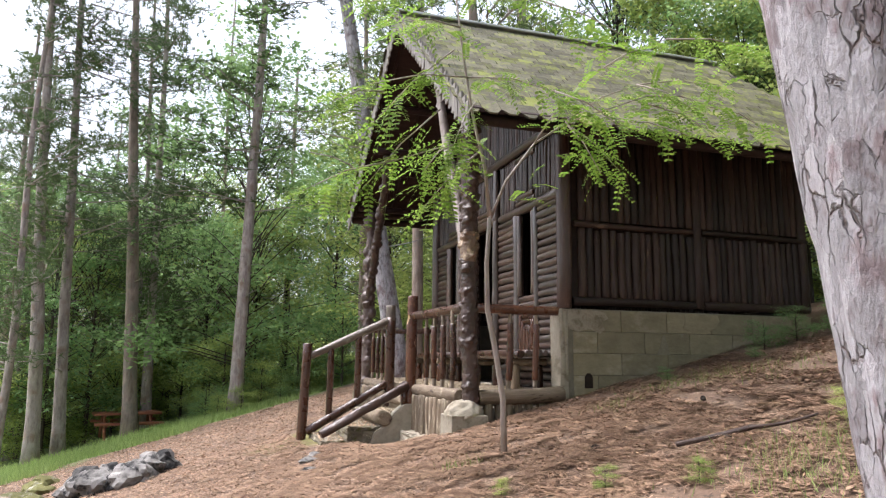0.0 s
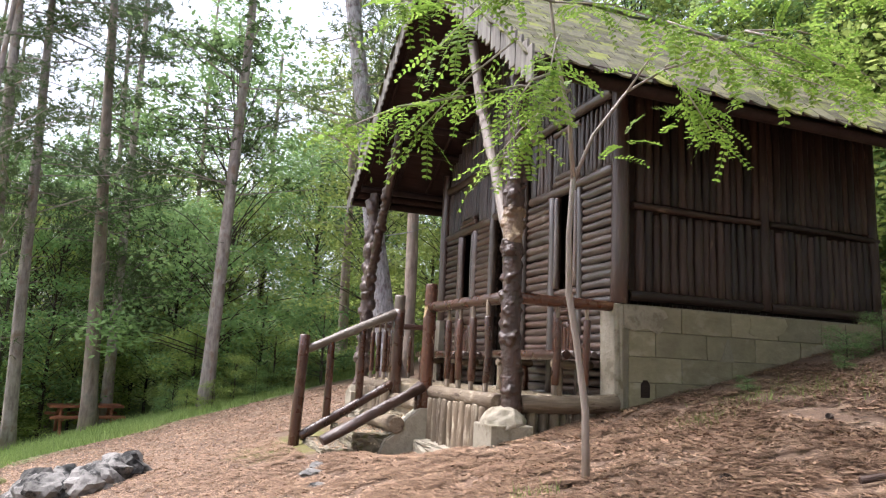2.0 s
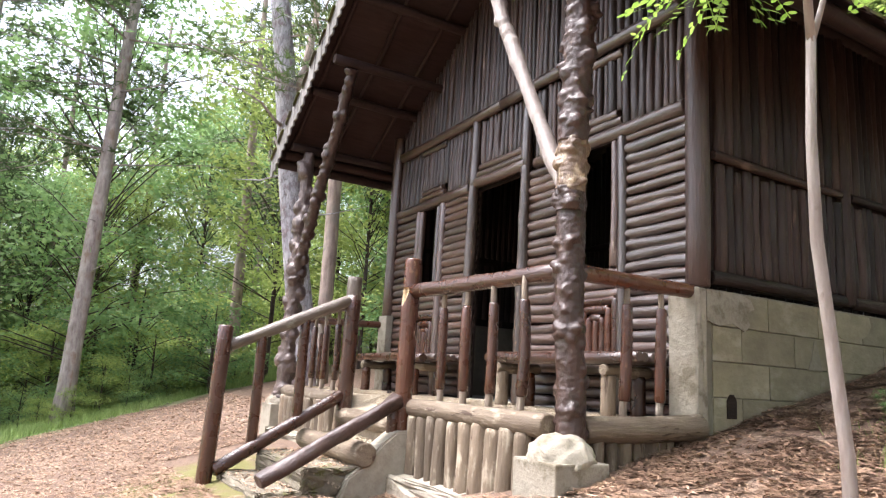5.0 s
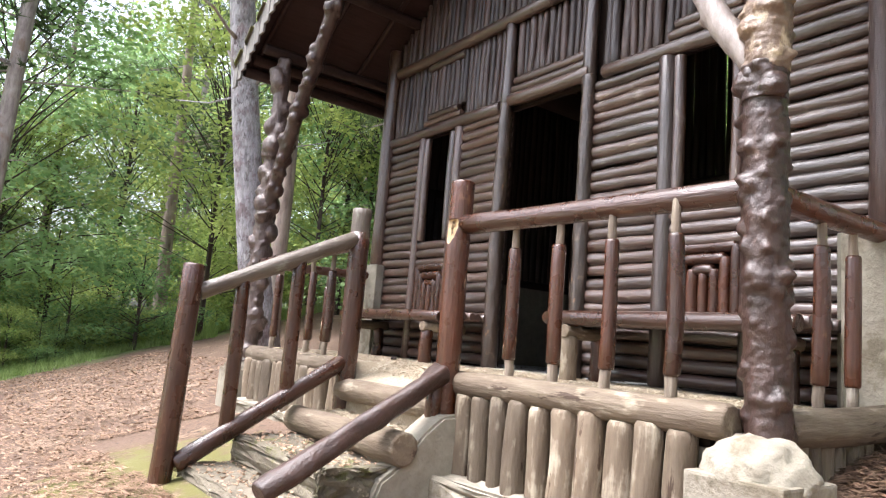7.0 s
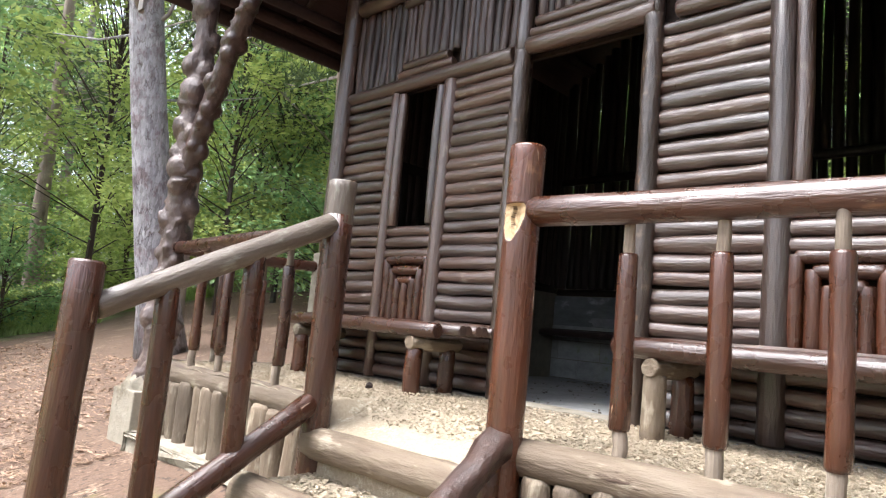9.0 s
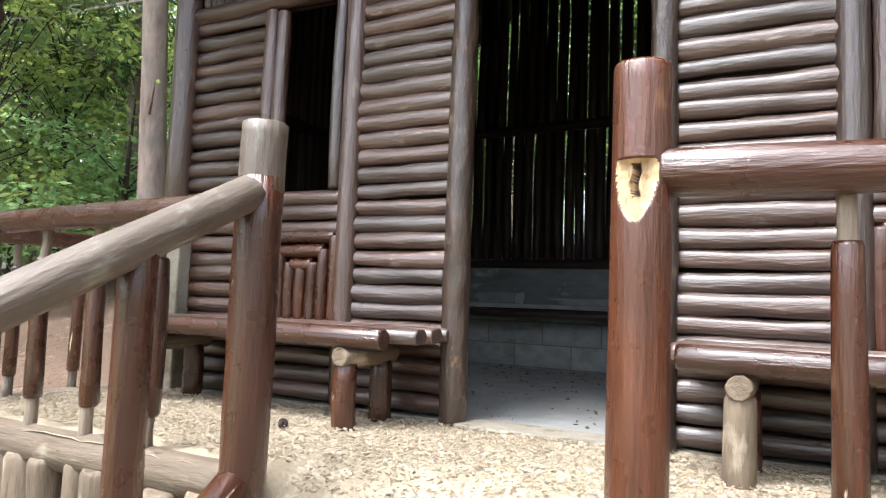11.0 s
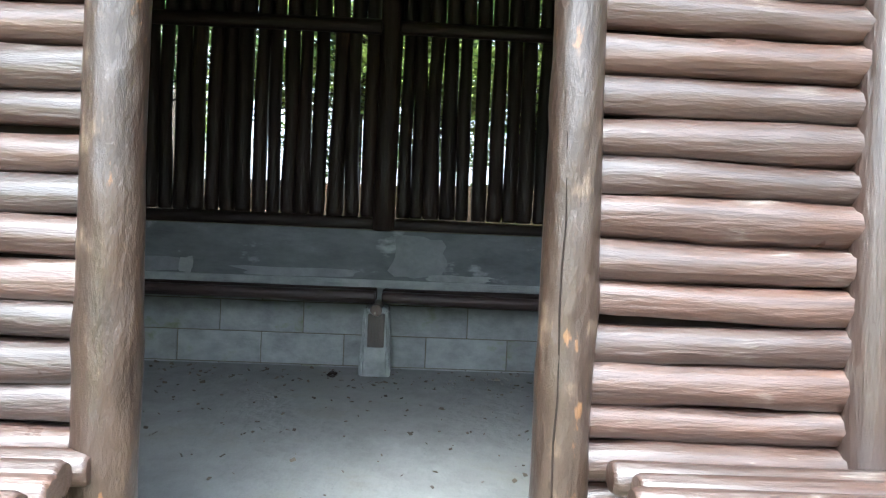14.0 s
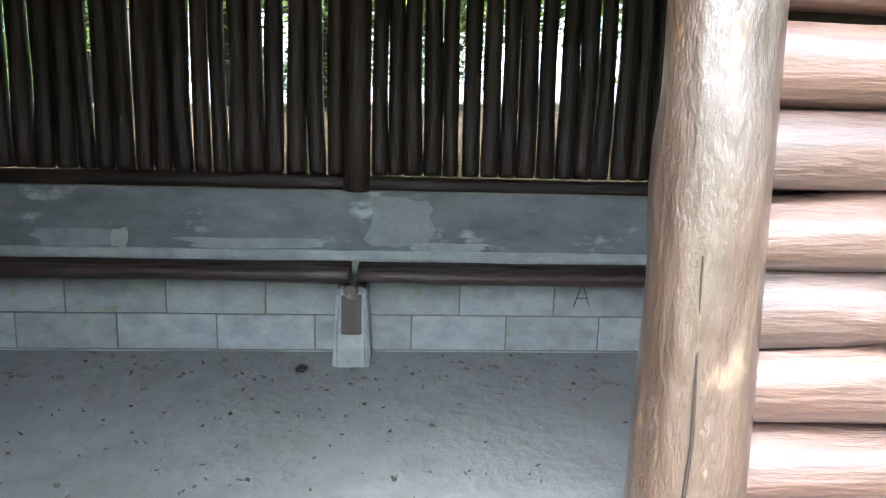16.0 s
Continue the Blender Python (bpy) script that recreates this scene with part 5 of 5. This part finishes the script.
for x, y, s, k in ((-6, 31, 1.2, 1), (-4, 33, 1.3, 3), (-8.5, 33, 1.3, 1), (-2.5, 32, 1.1, 5), (-10, 38, 1.5, 3), (-6, 38, 1.5, 1), (-1, 36, 1.4, 3), (-5, 29.5, 1.0, 0), (-3.2, 29.5, 0.9, 2), (-7, 29, 1.0, 4), (-9, 29, 1.2, 0), (-0.8, 30, 1.0, 5),
                   (-5.4, 26.4, 0.9, 0), (-3.8, 27.8, 1.0, 2), (-1.5, 28.0, 1.0, 0), (-0.2, 27.2, 0.9, 2), (-5.9, 27.2, 1.0, 2), (-6.9, 26.0, 0.9, 0), (1.0, 25.2, 0.9, 0), (2.0, 25.8, 0.9, 2), (1.1, 21.9, 0.5, 0), (-0.5, 22.9, 0.4, 4), (2.2, 22.4, 0.7, 2), (0.0, 24.5, 0.9, 0), (3.6, 22.2, 0.9, 4), (-0.5, 25.8, 0.6, 2), (10.2, 12.3, 1.0, 1), (8.6, 6.0, 0.5, 4), (10.5, 6.5, 1.2, 3), (12, 10, 1.4, 5), (7.6, 14.4, 1.0, 1), (9.5, 4.4, 1.1, 5), (13.5, 8.8, 0.9, 3), (9.4, 6.6, 0.6, 0), (12.4, 9.8, 1.1, 1), (12.2, 7.6, 1.0, 3), (9.9, 7.9, 0.85, 1), (9.7, 9.4, 0.8, 3), (10.0, 10.9, 0.85, 5), (10.8, 8.7, 0.6, 0), (10.9, 10.2, 0.6, 2), (13.2, 11.6, 1.2, 5), (14.5, 10.2, 1.2, 3), (14.2, 7.0, 1.2, 1)):
    bush(k, x, y, s, s * 9, "shrub", "dense green woodland shrub")

# thin pines crowded behind the clearing
rng = random.Random(17)
far_pines = []
while len(far_pines) < 11:
    az, dist = radians(rng.uniform(-20, 24)), rng.uniform(27, 52)
    x, y = dist * math.sin(az), dist * math.cos(az)
    if any((x - a) ** 2 + (y - b) ** 2 < 2.2 for a, b in far_pines):
        continue
    far_pines.append((x, y))
    red = rng.random() < 0.4
    pine(x, y, rng.uniform(0.09, 0.17), rng.uniform(14, 21), (rng.uniform(-0.03, 0.03), 0), red, rng.randrange(4), "slim far pine with reddish bark and a ragged crown" if red else "slim far pine with grey bark and a ragged crown", 14, 8)

# the wood goes on round the clearing: mostly unseen trees added to shade the hut
for x, y, s, k in ((10.5, 1.5, 1.3, 1), (13.5, 3.2, 1.4, 3), (9.0, -2.5, 1.2, 5), (12.5, -5.0, 1.5, 1), (6.5, -6.0, 1.3, 3), (3.0, -9.5, 1.4, 5), (16.5, 0.0, 1.5, 3), (17.0, 6.0, 1.4, 5), (18.5, 10.0, 1.5, 1),
                   (-1.5, -11.0, 1.4, 1), (-6.5, -9.0, 1.4, 3), (-10.5, -5.0, 1.3, 5), (-14.0, 1.0, 1.3, 1), (-16.0, 9.0, 1.2, 3), (8.5, 2.8, 0.7, 0), (11.0, -1.0, 0.9, 2), (7.5, -3.5, 0.9, 4), (0.5, -8.0, 0.9, 0), (15.5, 9.0, 1.0, 2)):
    bush(k, x, y, s, s * 9 + x, "young_tree" if k % 2 else "shrub", "leafy green young broadleaf tree in the undergrowth" if k % 2 else "dense green woodland shrub")
for i, (x, y) in enumerate(((11.5, 4.5), (8.0, -1.0), (14.5, -2.0), (4.5, -7.5), (-3.5, -8.0), (-9.0, -3.0), (10.0, -8.0), (-12.5, 5.0), (19.0, 3.0), (1.0, -14.0), (-15.0, 12.0), (16.0, -8.0))):
    pine(x, y, rand_in(0.15, 0.22), rand_in(15, 20), (0, 0), i % 2 == 0, i, "tall pine with reddish bark and a thin crown" if i % 2 == 0 else "tall pine with grey bark and a thin crown")

# ---- the locust sapling in front of the hut ----
sap = thing("locust_sapling", "slim young locust tree with feathery bright leaves", "tree", (2.07, 4.98, gz(2.07, 4.98)))
zb = gz(2.07, 4.98)
stem = [((2.06, 4.96, zb - 0.1), 0.026), ((2.055, 4.97, 0.95), 0.023), ((1.99, 4.97, 1.34), 0.021), ((1.922, 4.96, 1.64), 0.021), ((1.915, 4.96, 2.0), 0.018), ((1.94, 4.96, 2.38), 0.017)]
fork = [[((1.94, 4.96, 2.35), 0.017), ((1.90, 4.95, 2.75), 0.015), ((1.79, 4.95, 3.2), 0.012), ((1.70, 4.90, 3.6), 0.010), ((1.6, 4.85, 4.2), 0.007)],
        [((1.94, 4.96, 2.35), 0.013), ((2.08, 4.96, 2.68), 0.011), ((2.33, 4.95, 3.02), 0.009), ((2.62, 4.93, 3.23), 0.008), ((3.2, 4.6, 3.42), 0.004)]]
twigs = []
for p0, p1 in (((1.75, 4.9, 3.5), (0.9, 4.7, 3.25)), ((1.9, 4.95, 2.95), (1.15, 4.9, 2.75)), ((1.15, 4.9, 2.75), (0.45, 5.2, 2.5)), ((1.65, 4.87, 3.9), (1.0, 4.4, 3.6)),
               ((1.8, 4.92, 3.3), (1.45, 4.4, 2.75)), ((1.75, 4.9, 3.5), (2.3, 4.5, 3.3)), ((2.62, 4.93, 3.22), (2.8, 4.7, 2.75)), ((2.62, 4.93, 3.22), (3.1, 4.9, 2.85)),
               ((3.2, 4.6, 3.35), (3.8, 4.5, 3.1)), ((2.9, 4.7, 3.2), (3.35, 4.3, 3.0)), ((1.6, 4.85, 4.2), (2.2, 4.6, 4.1)), ((2.2, 4.6, 4.1), (3.0, 4.4, 3.75)),
               ((1.6, 4.85, 4.2), (0.9, 4.9, 4.0)), ((2.3, 4.5, 3.3), (2.7, 4.2, 2.95)), ((1.45, 4.4, 2.75), (1.2, 4.3, 2.5)), ((1.6, 4.87, 3.7), (0.95, 4.9, 3.0)), ((1.5, 4.9, 3.2), (0.9, 5.0, 2.5)),
               ((1.0, 4.7, 3.2), (0.6, 4.5, 3.0)), ((1.9, 4.95, 2.95), (1.4, 5.1, 2.4)), ((2.6, 4.9, 3.23), (3.3, 4.9, 3.65)), ((3.3, 4.9, 3.65), (4.1, 4.8, 3.7)), ((3.2, 4.6, 3.42), (3.9, 4.7, 3.45)), ((2.33, 4.95, 3.02), (2.7, 4.8, 3.55)), ((2.7, 4.8, 3.55), (3.4, 4.6, 3.95)), ((3.4, 4.6, 3.95), (4.3, 4.6, 4.0)), ((3.3, 4.9, 3.65), (3.6, 4.5, 3.3)), ((3.9, 4.7, 3.45), (4.5, 4.7, 3.3))):
    a, b = Vector(p0), Vector(p1)
    twigs.append([(a, 0.008), (a.lerp(b, 0.5) + Vector((0, 0, 0.05)), 0.006), (b, 0.003)])
v, f = limb_mesh([stem], 9)
soup("trunk", v, f, PALE, sap, "thin pale stem", smooth=True)
for br in fork + twigs:
    v, f = limb_mesh([br], 6)
    soup("branch", v, f, PALE, sap, smooth=True)


def compound_leaf(v, f, base, d, ln, rng):
    """A feathery leaf: pairs of oval leaflets along a drooping stalk."""
    d = d.normalized()
    side = d.cross(Vector((0, 0, 1))).normalized()
    pairs = rng.randrange(7, 11)
    up = side.cross(d)
    for i in range(pairs):
        t = (i + 0.6) / pairs
        p = base + d * ln * t - Vector((0, 0, 1)) * ln * 0.35 * t * t
        size = ln * 0.17 * (1 - 0.35 * abs(t - 0.5))
        for s in (-1, 1):
            q = (side * s * 0.95 + d * 0.35 + up * rng.uniform(-0.35, 0.15)).normalized()
            w = q.cross(up).normalized() * size * 0.24
            o = len(v)
            v += [p, p + q * size * 0.3 + w, p + q * size * 0.75 + w * 0.9, p + q * size, p + q * size * 0.75 - w * 0.9, p + q * size * 0.3 - w]
            f.append((o, o + 1, o + 2, o + 3, o + 4, o + 5))
    tip = base + d * ln * 1.02 - Vector((0, 0, 1)) * ln * 0.36
    sw = side * 0.0016
    o = len(v)
    v += [base - sw, base + sw, tip + sw, tip - sw]
    f.append((o, o + 1, o + 2, o + 3))


rng = random.Random(3)
v, f = [], []
for tw in twigs + fork:
    a, b = Vector(tw[0][0]), Vector(tw[-1][0])
    for k in range(15 if a.x > 2.3 else 23):
        t = rng.uniform(0.15, 1.05)
        p = a.lerp(b, t) + Vector((rng.gauss(0, 0.03), rng.gauss(0, 0.03), rng.gauss(0, 0.03)))
        dirv = (b - a).normalized() * 0.7 + Vector((rng.gauss(0, 0.7), rng.gauss(0, 0.7), rng.gauss(-0.15, 0.25)))
        compound_leaf(v, f, p, dirv, rng.uniform(0.16, 0.30), rng)
soup("leaves", v, f, LOCUST, sap, "bright green feathery compound leaves")

# ---- clearing: fire ring, table, sticks, grass, litter ----
rng = random.Random(11)


def rock(name, x, y, z, r, parent, squash=0.65):
    bm = bmesh.new()
    bmesh.ops.create_icosphere(bm, subdivisions=3, radius=1)
    o = Vector((rng.uniform(0, 90), 0, 0))
    sx, sy = rng.uniform(0.8, 1.3), rng.uniform(0.8, 1.2)
    for q in bm.verts:
        k = 1 + 0.5 * noise.noise(q.co * 1.1 + o) + 0.25 * noise.noise(q.co * 2.6 + o) + 0.12 * noise.noise(q.co * 7 + o)
        q.co = Vector((x + q.co.x * r * k * sx, y + q.co.y * r * k * sy, z + q.co.z * r * k * squash))
    return part(name, bm, STONE, parent)


fx, fy = -1.3, 10.6
fire = thing("fire_ring", "ring of sooty grey stones on bare earth", "fire pit", (fx, fy, gz(fx, fy)))
for i in range(16):
    a = i / 16 * 6.28 + rng.uniform(-0.1, 0.1)
    x, y = fx + math.cos(a) * 0.52 * rng.uniform(0.85, 1.1), fy + math.sin(a) * 0.5
    rock("stone", x, y, gz(x, y) + 0.08, rng.uniform(0.15, 0.25), fire, 0.8)
for i in range(7):
    x, y = fx + rng.uniform(-0.3, 0.3), fy + rng.uniform(-0.3, 0.3)
    rock("stone", x, y, gz(x, y) + 0.05, rng.uniform(0.06, 0.12), fire)

tx, ty = -3.1, 26.0
tz = gz(tx, ty)
table = thing("picnic_table", "red-brown wooden picnic table with fixed benches", "table", (tx, ty, tz))
R = Matrix.Translation((tx, ty, tz)) @ Matrix.Rotation(0.25, 4, "Z") @ Matrix.Diagonal((1.1, 1.1, 1.0, 1))
for i in range(5):
    part("board", box_bm(-0.95, 0.95, -0.40 + 0.16 * i, -0.25 + 0.16 * i, 0.69, 0.77, 0.008), TABLE, table, m=R)
for s in (-1, 1):
    for i in range(2):
        part("seat_board", box_bm(-0.95, 0.95, s * 0.72 - 0.15 + 0.15 * i, s * 0.72 - 0.01 + 0.15 * i, 0.40, 0.48, 0.008), TABLE, table, m=R)
for x in (-0.65, 0.65):
    part("bearer", box_bm(x - 0.04, x + 0.04, -0.85, 0.85, 0.34, 0.42, 0.005), TABLE, table, m=R)
    part("bearer", box_bm(x - 0.04, x + 0.04, -0.38, 0.38, 0.63, 0.71, 0.005), TABLE, table, m=R)
    for s in (-1, 1):
        log("leg", R @ Vector((x, s * 0.62, -0.1)), R @ Vector((x, s * 0.22, 0.66)), 0.05, 0.05, TABLE, table, rings=3)


def blades(name, n, pick, hgt, material, label, wid=0.006):
    v, f = [], []
    while len(f) < n:
        p = pick()
        if p is None:
            continue
        x, y = p
        z, h, a = gz(x, y) - 0.01, random.uniform(*hgt), random.uniform(0, 6.28)
        dx, dy, lx, ly = math.cos(a) * wid, math.sin(a) * wid, random.gauss(0, 0.35) * h, random.gauss(0, 0.35) * h
        o = len(v)
        v += [(x - dx, y - dy, z), (x + dx, y + dy, z), (x + lx, y + ly, z + h)]
        f.append((o, o + 1, o + 2))
    return tagged(soup(name, v, f, material), label, "grass", kind="stuff")


def grass_spot():
    x, y = random.uniform(-7, 10), random.uniform(13, 30)
    e = y - 0.62 * x - 19.4 + 1.5 * noise.noise((x * 0.5, y * 0.5, 1))
    if 1.8 < x < 7.5 and y < 14:
        return None
    return (x, y) if 0 < e < 5.5 and random.random() < 1.1 - e * 0.1 else None


blades("grass", 26000, grass_spot, (0.08, 0.28), GRASS, "green woodland grass along the clearing's edge", 0.012)


def litter_spot():
    x, y = random.gauss(1.8, 2.6), random.gauss(6.2, 3.6)
    if y < -2 or y > 17 or (x > 6.5 and y > 6.7):
        return None
    if (x > 2.1 and y > 6.72) or (1.0 < x and 8.4 < y < 11.6):
        return None
    if noise.noise((x * 2.6, y * 2.6, 8.0)) + 0.7 * noise.noise((x * 9, y * 9, 3.0)) < random.uniform(-0.45, 0.25):
        return None
    return (x, y) if random.random() < math.exp(-math.hypot(x - 1.5, y - 4) * 0.10) * (1.0 if x > 0.6 else 0.45) else None


v, f = [], []
while len(f) < 140000:
    p = litter_spot()
    if not p:
        continue
    x, y = p
    a, l = random.uniform(0, 6.28), random.uniform(0.035, 0.085) if random.random() < 0.96 else 0.025
    z = gz(x, y) + random.uniform(0.004, 0.022) + 0.03 * max(0.0, noise.noise((x * 5, y * 5, 2.0)))
    w = random.uniform(0.0026, 0.0048) if random.random() < 0.96 else 0.013
    dx, dy, px, py, t = math.cos(a) * l, math.sin(a) * l, -math.sin(a) * w, math.cos(a) * w, random.uniform(-0.01, 0.012)
    o = len(v)
    v += [(x - dx, y - dy, z - t), (x - px, y - py, z), (x + dx, y + dy, z + t), (x + px, y + py, z)]
    f.append((o, o + 1, o + 2, o + 3))
n_needles = len(f)
while len(f) < n_needles + 40000:
    p = litter_spot()
    if not p:
        continue
    x, y = p
    a, l, w = random.uniform(0, 6.28), random.uniform(0.010, 0.028) if random.random() < 0.93 else random.uniform(0.03, 0.045), random.uniform(0.004, 0.011)
    z, t, u = gz(x, y) + random.uniform(0.008, 0.024), random.uniform(-0.006, 0.008), random.uniform(-0.004, 0.004)
    dx, dy, px, py = math.cos(a) * l, math.sin(a) * l, -math.sin(a) * w, math.cos(a) * w
    o = len(v)
    v += [(x - dx, y - dy, z - t), (x - px, y - py, z + u), (x + dx, y + dy, z + t), (x + px, y + py, z - u)]
    f.append((o, o + 1, o + 2, o + 3))
tagged(soup("needle_litter", v, f, LITTER), "dry brown pine needles and leaves on the slope", "litter", kind="stuff")

for x, y, s, k in ((5.6, 6.1, 0.13, 4), (5.2, 5.8, 0.06, 4), (4.2, 5.9, 0.06, 4), (6.3, 5.7, 0.15, 4), (5.95, 6.0, 0.15, 4), (2.3, 3.0, 0.05, 0), (2.0, 3.4, 0.05, 2), (3.4, 3.1, 0.07, 0), (2.9, 2.4, 0.07, 2), (1.6, 3.9, 0.04, 0)):
    bush(k, x, y, s, s * 90, "seedling", "small green seedling in the needle litter")
seat = thing("log_bench", "low weathered plank bench on log stumps", "bench", (-2.9, 9.0, gz(-2.9, 9.0)))
zs = gz(-2.4, 9.2)
part("plank", box_bm(-3.9, -2.25, 8.85, 9.25, zs + 0.30, zs + 0.36, 0.012, 0.004, 2), GREY, seat, "grey mossy plank")
log("stump", (-2.42, 9.08, zs - 0.15), (-2.40, 9.08, zs + 0.31), 0.15, 0.14, DARK, seat, sides=14, rings=5)
log("stump", (-3.6, 9.02, zs - 0.6), (-3.6, 9.02, zs + 0.31), 0.15, 0.14, DARK, seat, sides=14, rings=5)

v, f = [], []
while len(f) < 45000:
    x, y = random.uniform(-5, 3.6), random.uniform(4.5, 20)
    if (x > 1.0 and 8.4 < y < 11.6) or (x > 2.0 and 6.6 < y < 12.5) or y > 19.5 + 0.62 * x:
        continue
    a, l, w = random.uniform(0, 6.28), random.uniform(0.01, 0.04), random.uniform(0.003, 0.009)
    z, t = gz(x, y) + random.uniform(0.004, 0.014), random.uniform(-0.008, 0.01)
    dx, dy, px, py = math.cos(a) * l, math.sin(a) * l, -math.sin(a) * w, math.cos(a) * w
    o = len(v)
    v += [(x - dx, y - dy, z - t), (x - px, y - py, z + t), (x + dx, y + dy, z + t), (x + px, y + py, z - t * 0.5)]
    f.append((o, o + 1, o + 2, o + 3))
tagged(soup("leaf_litter", v, f, LITTER), "dry leaf scraps and bark bits on the path", "litter", kind="stuff")

stick = thing("fallen_stick", "dark fallen stick on the needle litter", "stick", (2.9, 3.5, gz(2.9, 3.5)))
log("stick", (2.62, 3.62, gz(2.62, 3.62) + 0.035), (3.02, 3.42, gz(3.02, 3.42) + 0.04), 0.018, 0.015, DARK, stick, sides=8, rings=10, bend=0.02, wob=0.2)
log("stick", (2.99, 3.43, gz(3.0, 3.43) + 0.04), (3.34, 3.25, gz(3.34, 3.25) + 0.05), 0.014, 0.006, DARK, stick, sides=8, rings=8, bend=0.025, wob=0.2)
log("twig", (2.86, 3.50, gz(2.86, 3.5) + 0.035), (2.84, 3.40, gz(2.84, 3.4) + 0.03), 0.007, 0.004, DARK, stick, sides=6, rings=4)

PATCHES = ((2.93, 2.89, 0.24, 1.0), (2.58, 2.60, 0.2, 1.0), (3.3, 2.6, 0.3, 1.0), (4.38, 5.46, 0.28, 0.7), (3.87, 5.64, 0.16, 0.4), (3.33, 5.45, 0.13, 0.4), (4.7, 5.2, 0.3, 0.5), (1.67, 4.91, 0.1, 0.3), (5.2, 4.4, 0.5, 0.8))


def tuft_spot():
    px, py, s, w = random.choice(PATCHES)
    return (random.gauss(px, s), random.gauss(py, s)) if random.random() < w else None


blades("hillside_grass", 1700, tuft_spot, (0.03, 0.10), GRASS, "thin green grass tufts among the needles", 0.003)
blades("dry_grass", 500, tuft_spot, (0.03, 0.10), LITTER, "dry straw-coloured grass among the needles", 0.0025)

# ---- small things ----
rng = random.Random(21)
for i in range(46):
    x = rng.uniform(-0.2, 9.0)
    y = 20.2 + 0.62 * x + rng.uniform(0.3, 3.2)
    if 1.6 < x < 9 and y < 14.2:
        continue
    bush(rng.choice((0, 2, 4)), x, y, rng.uniform(0.16, 0.38), rng.uniform(0, 6.28), "weed", "low leafy weed in the grass")


def cone(x, y, z, turn):
    """A fallen pine cone: an ovoid of spiralling scales."""
    t = thing("pine_cone", "small brown open pine cone on the ground", "pine cone", (x, y, z), "pine cones")
    v, f = [], []
    for i in range(60):
        k = i / 60
        a, rad, h = i * 2.4, 0.022 * math.sin(math.pi * (0.12 + 0.85 * k)), -0.028 + 0.056 * k
        c0 = Vector((math.cos(a) * rad * 0.4, math.sin(a) * rad * 0.4, h))
        tip = Vector((math.cos(a) * rad, math.sin(a) * rad, h + 0.006))
        s = Vector((-math.sin(a), math.cos(a), 0)) * 0.006
        o = len(v)
        v += [c0, tip - s, tip + Vector((0, 0, 0.004)), tip + s]
        f.append((o, o + 1, o + 2, o + 3))
    m = Matrix.Translation((x, y, z + 0.02)) @ Matrix.Rotation(turn, 4, "Z") @ Matrix.Rotation(1.4, 4, "X")
    soup("scales", v, f, DARK, t, m=m)
    log("core", m @ Vector((0, 0, -0.028)), m @ Vector((0, 0, 0.028)), 0.010, 0.004, DARK, t, sides=7, rings=3)


cone(6.25, 9.56, FLOOR, 0.4)
cone(2.93, 10.2, FLOOR, 1.9)
cone(2.4, 4.2, gz(2.4, 4.2), 0.9)
cone(3.6, 4.6, gz(3.6, 4.6), 2.9)
crack_v = [(3.469 + 0.002 * (i % 2), 8.788 + 0.003 * math.sin(i * 1.7), 0.95 + i * 0.09) for i in range(13)]
v, f = limb_mesh([[(p, 0.0018 * (0.4 + math.sin(math.pi * (i + 0.5) / 13))) for i, p in enumerate(crack_v)]], 5)
soup("drying_crack", v, f, BOARD, front, "dark drying crack in the post")
stroke = [((6.602, 8.02 + 0.045, 1.26 - 0.07), (6.602, 8.02, 1.26 + 0.07)), ((6.602, 8.02, 1.26 + 0.07), (6.602, 8.02 - 0.045, 1.26 - 0.07)),
          ((6.602, 8.02 + 0.028, 1.26 - 0.02), (6.602, 8.02 - 0.028, 1.26 - 0.02))]
sign = thing("scratched_letter", "letter A drawn in charcoal on the block", "graffiti", (6.6, 8.02, 1.26))
for p, q in stroke:
    v, f = limb_mesh([[(p, 0.004), (q, 0.003)]], 4)
    soup("stroke", v, f, BOARD, sign)

mound = thing("mossy_rocks", "mossy boulders beside the fire ring", "rocks", (-2.6, 11.8, gz(-2.6, 11.8)))
for x, y, r in ((-2.30, 10.3, 0.20), (-2.55, 11.0, 0.24), (-2.50, 11.9, 0.22), (-2.75, 12.7, 0.26), (-2.85, 13.7, 0.22)):
    stone = rock("boulder", x, y, gz(x, y) + 0.02, r, mound, 0.6)
    stone.data.materials[0] = MOSSY
for x, y, r in ((0.85, 6.95, 0.07), (0.93, 7.6, 0.10), (1.02, 7.9, 0.08)):
    st = thing("flat_stone", "small pale stone half sunk in the path", "stone", (x, y, gz(x, y)), "path stones")
    rock("stone", x, y, gz(x, y) + 0.005, r, st, 0.4)
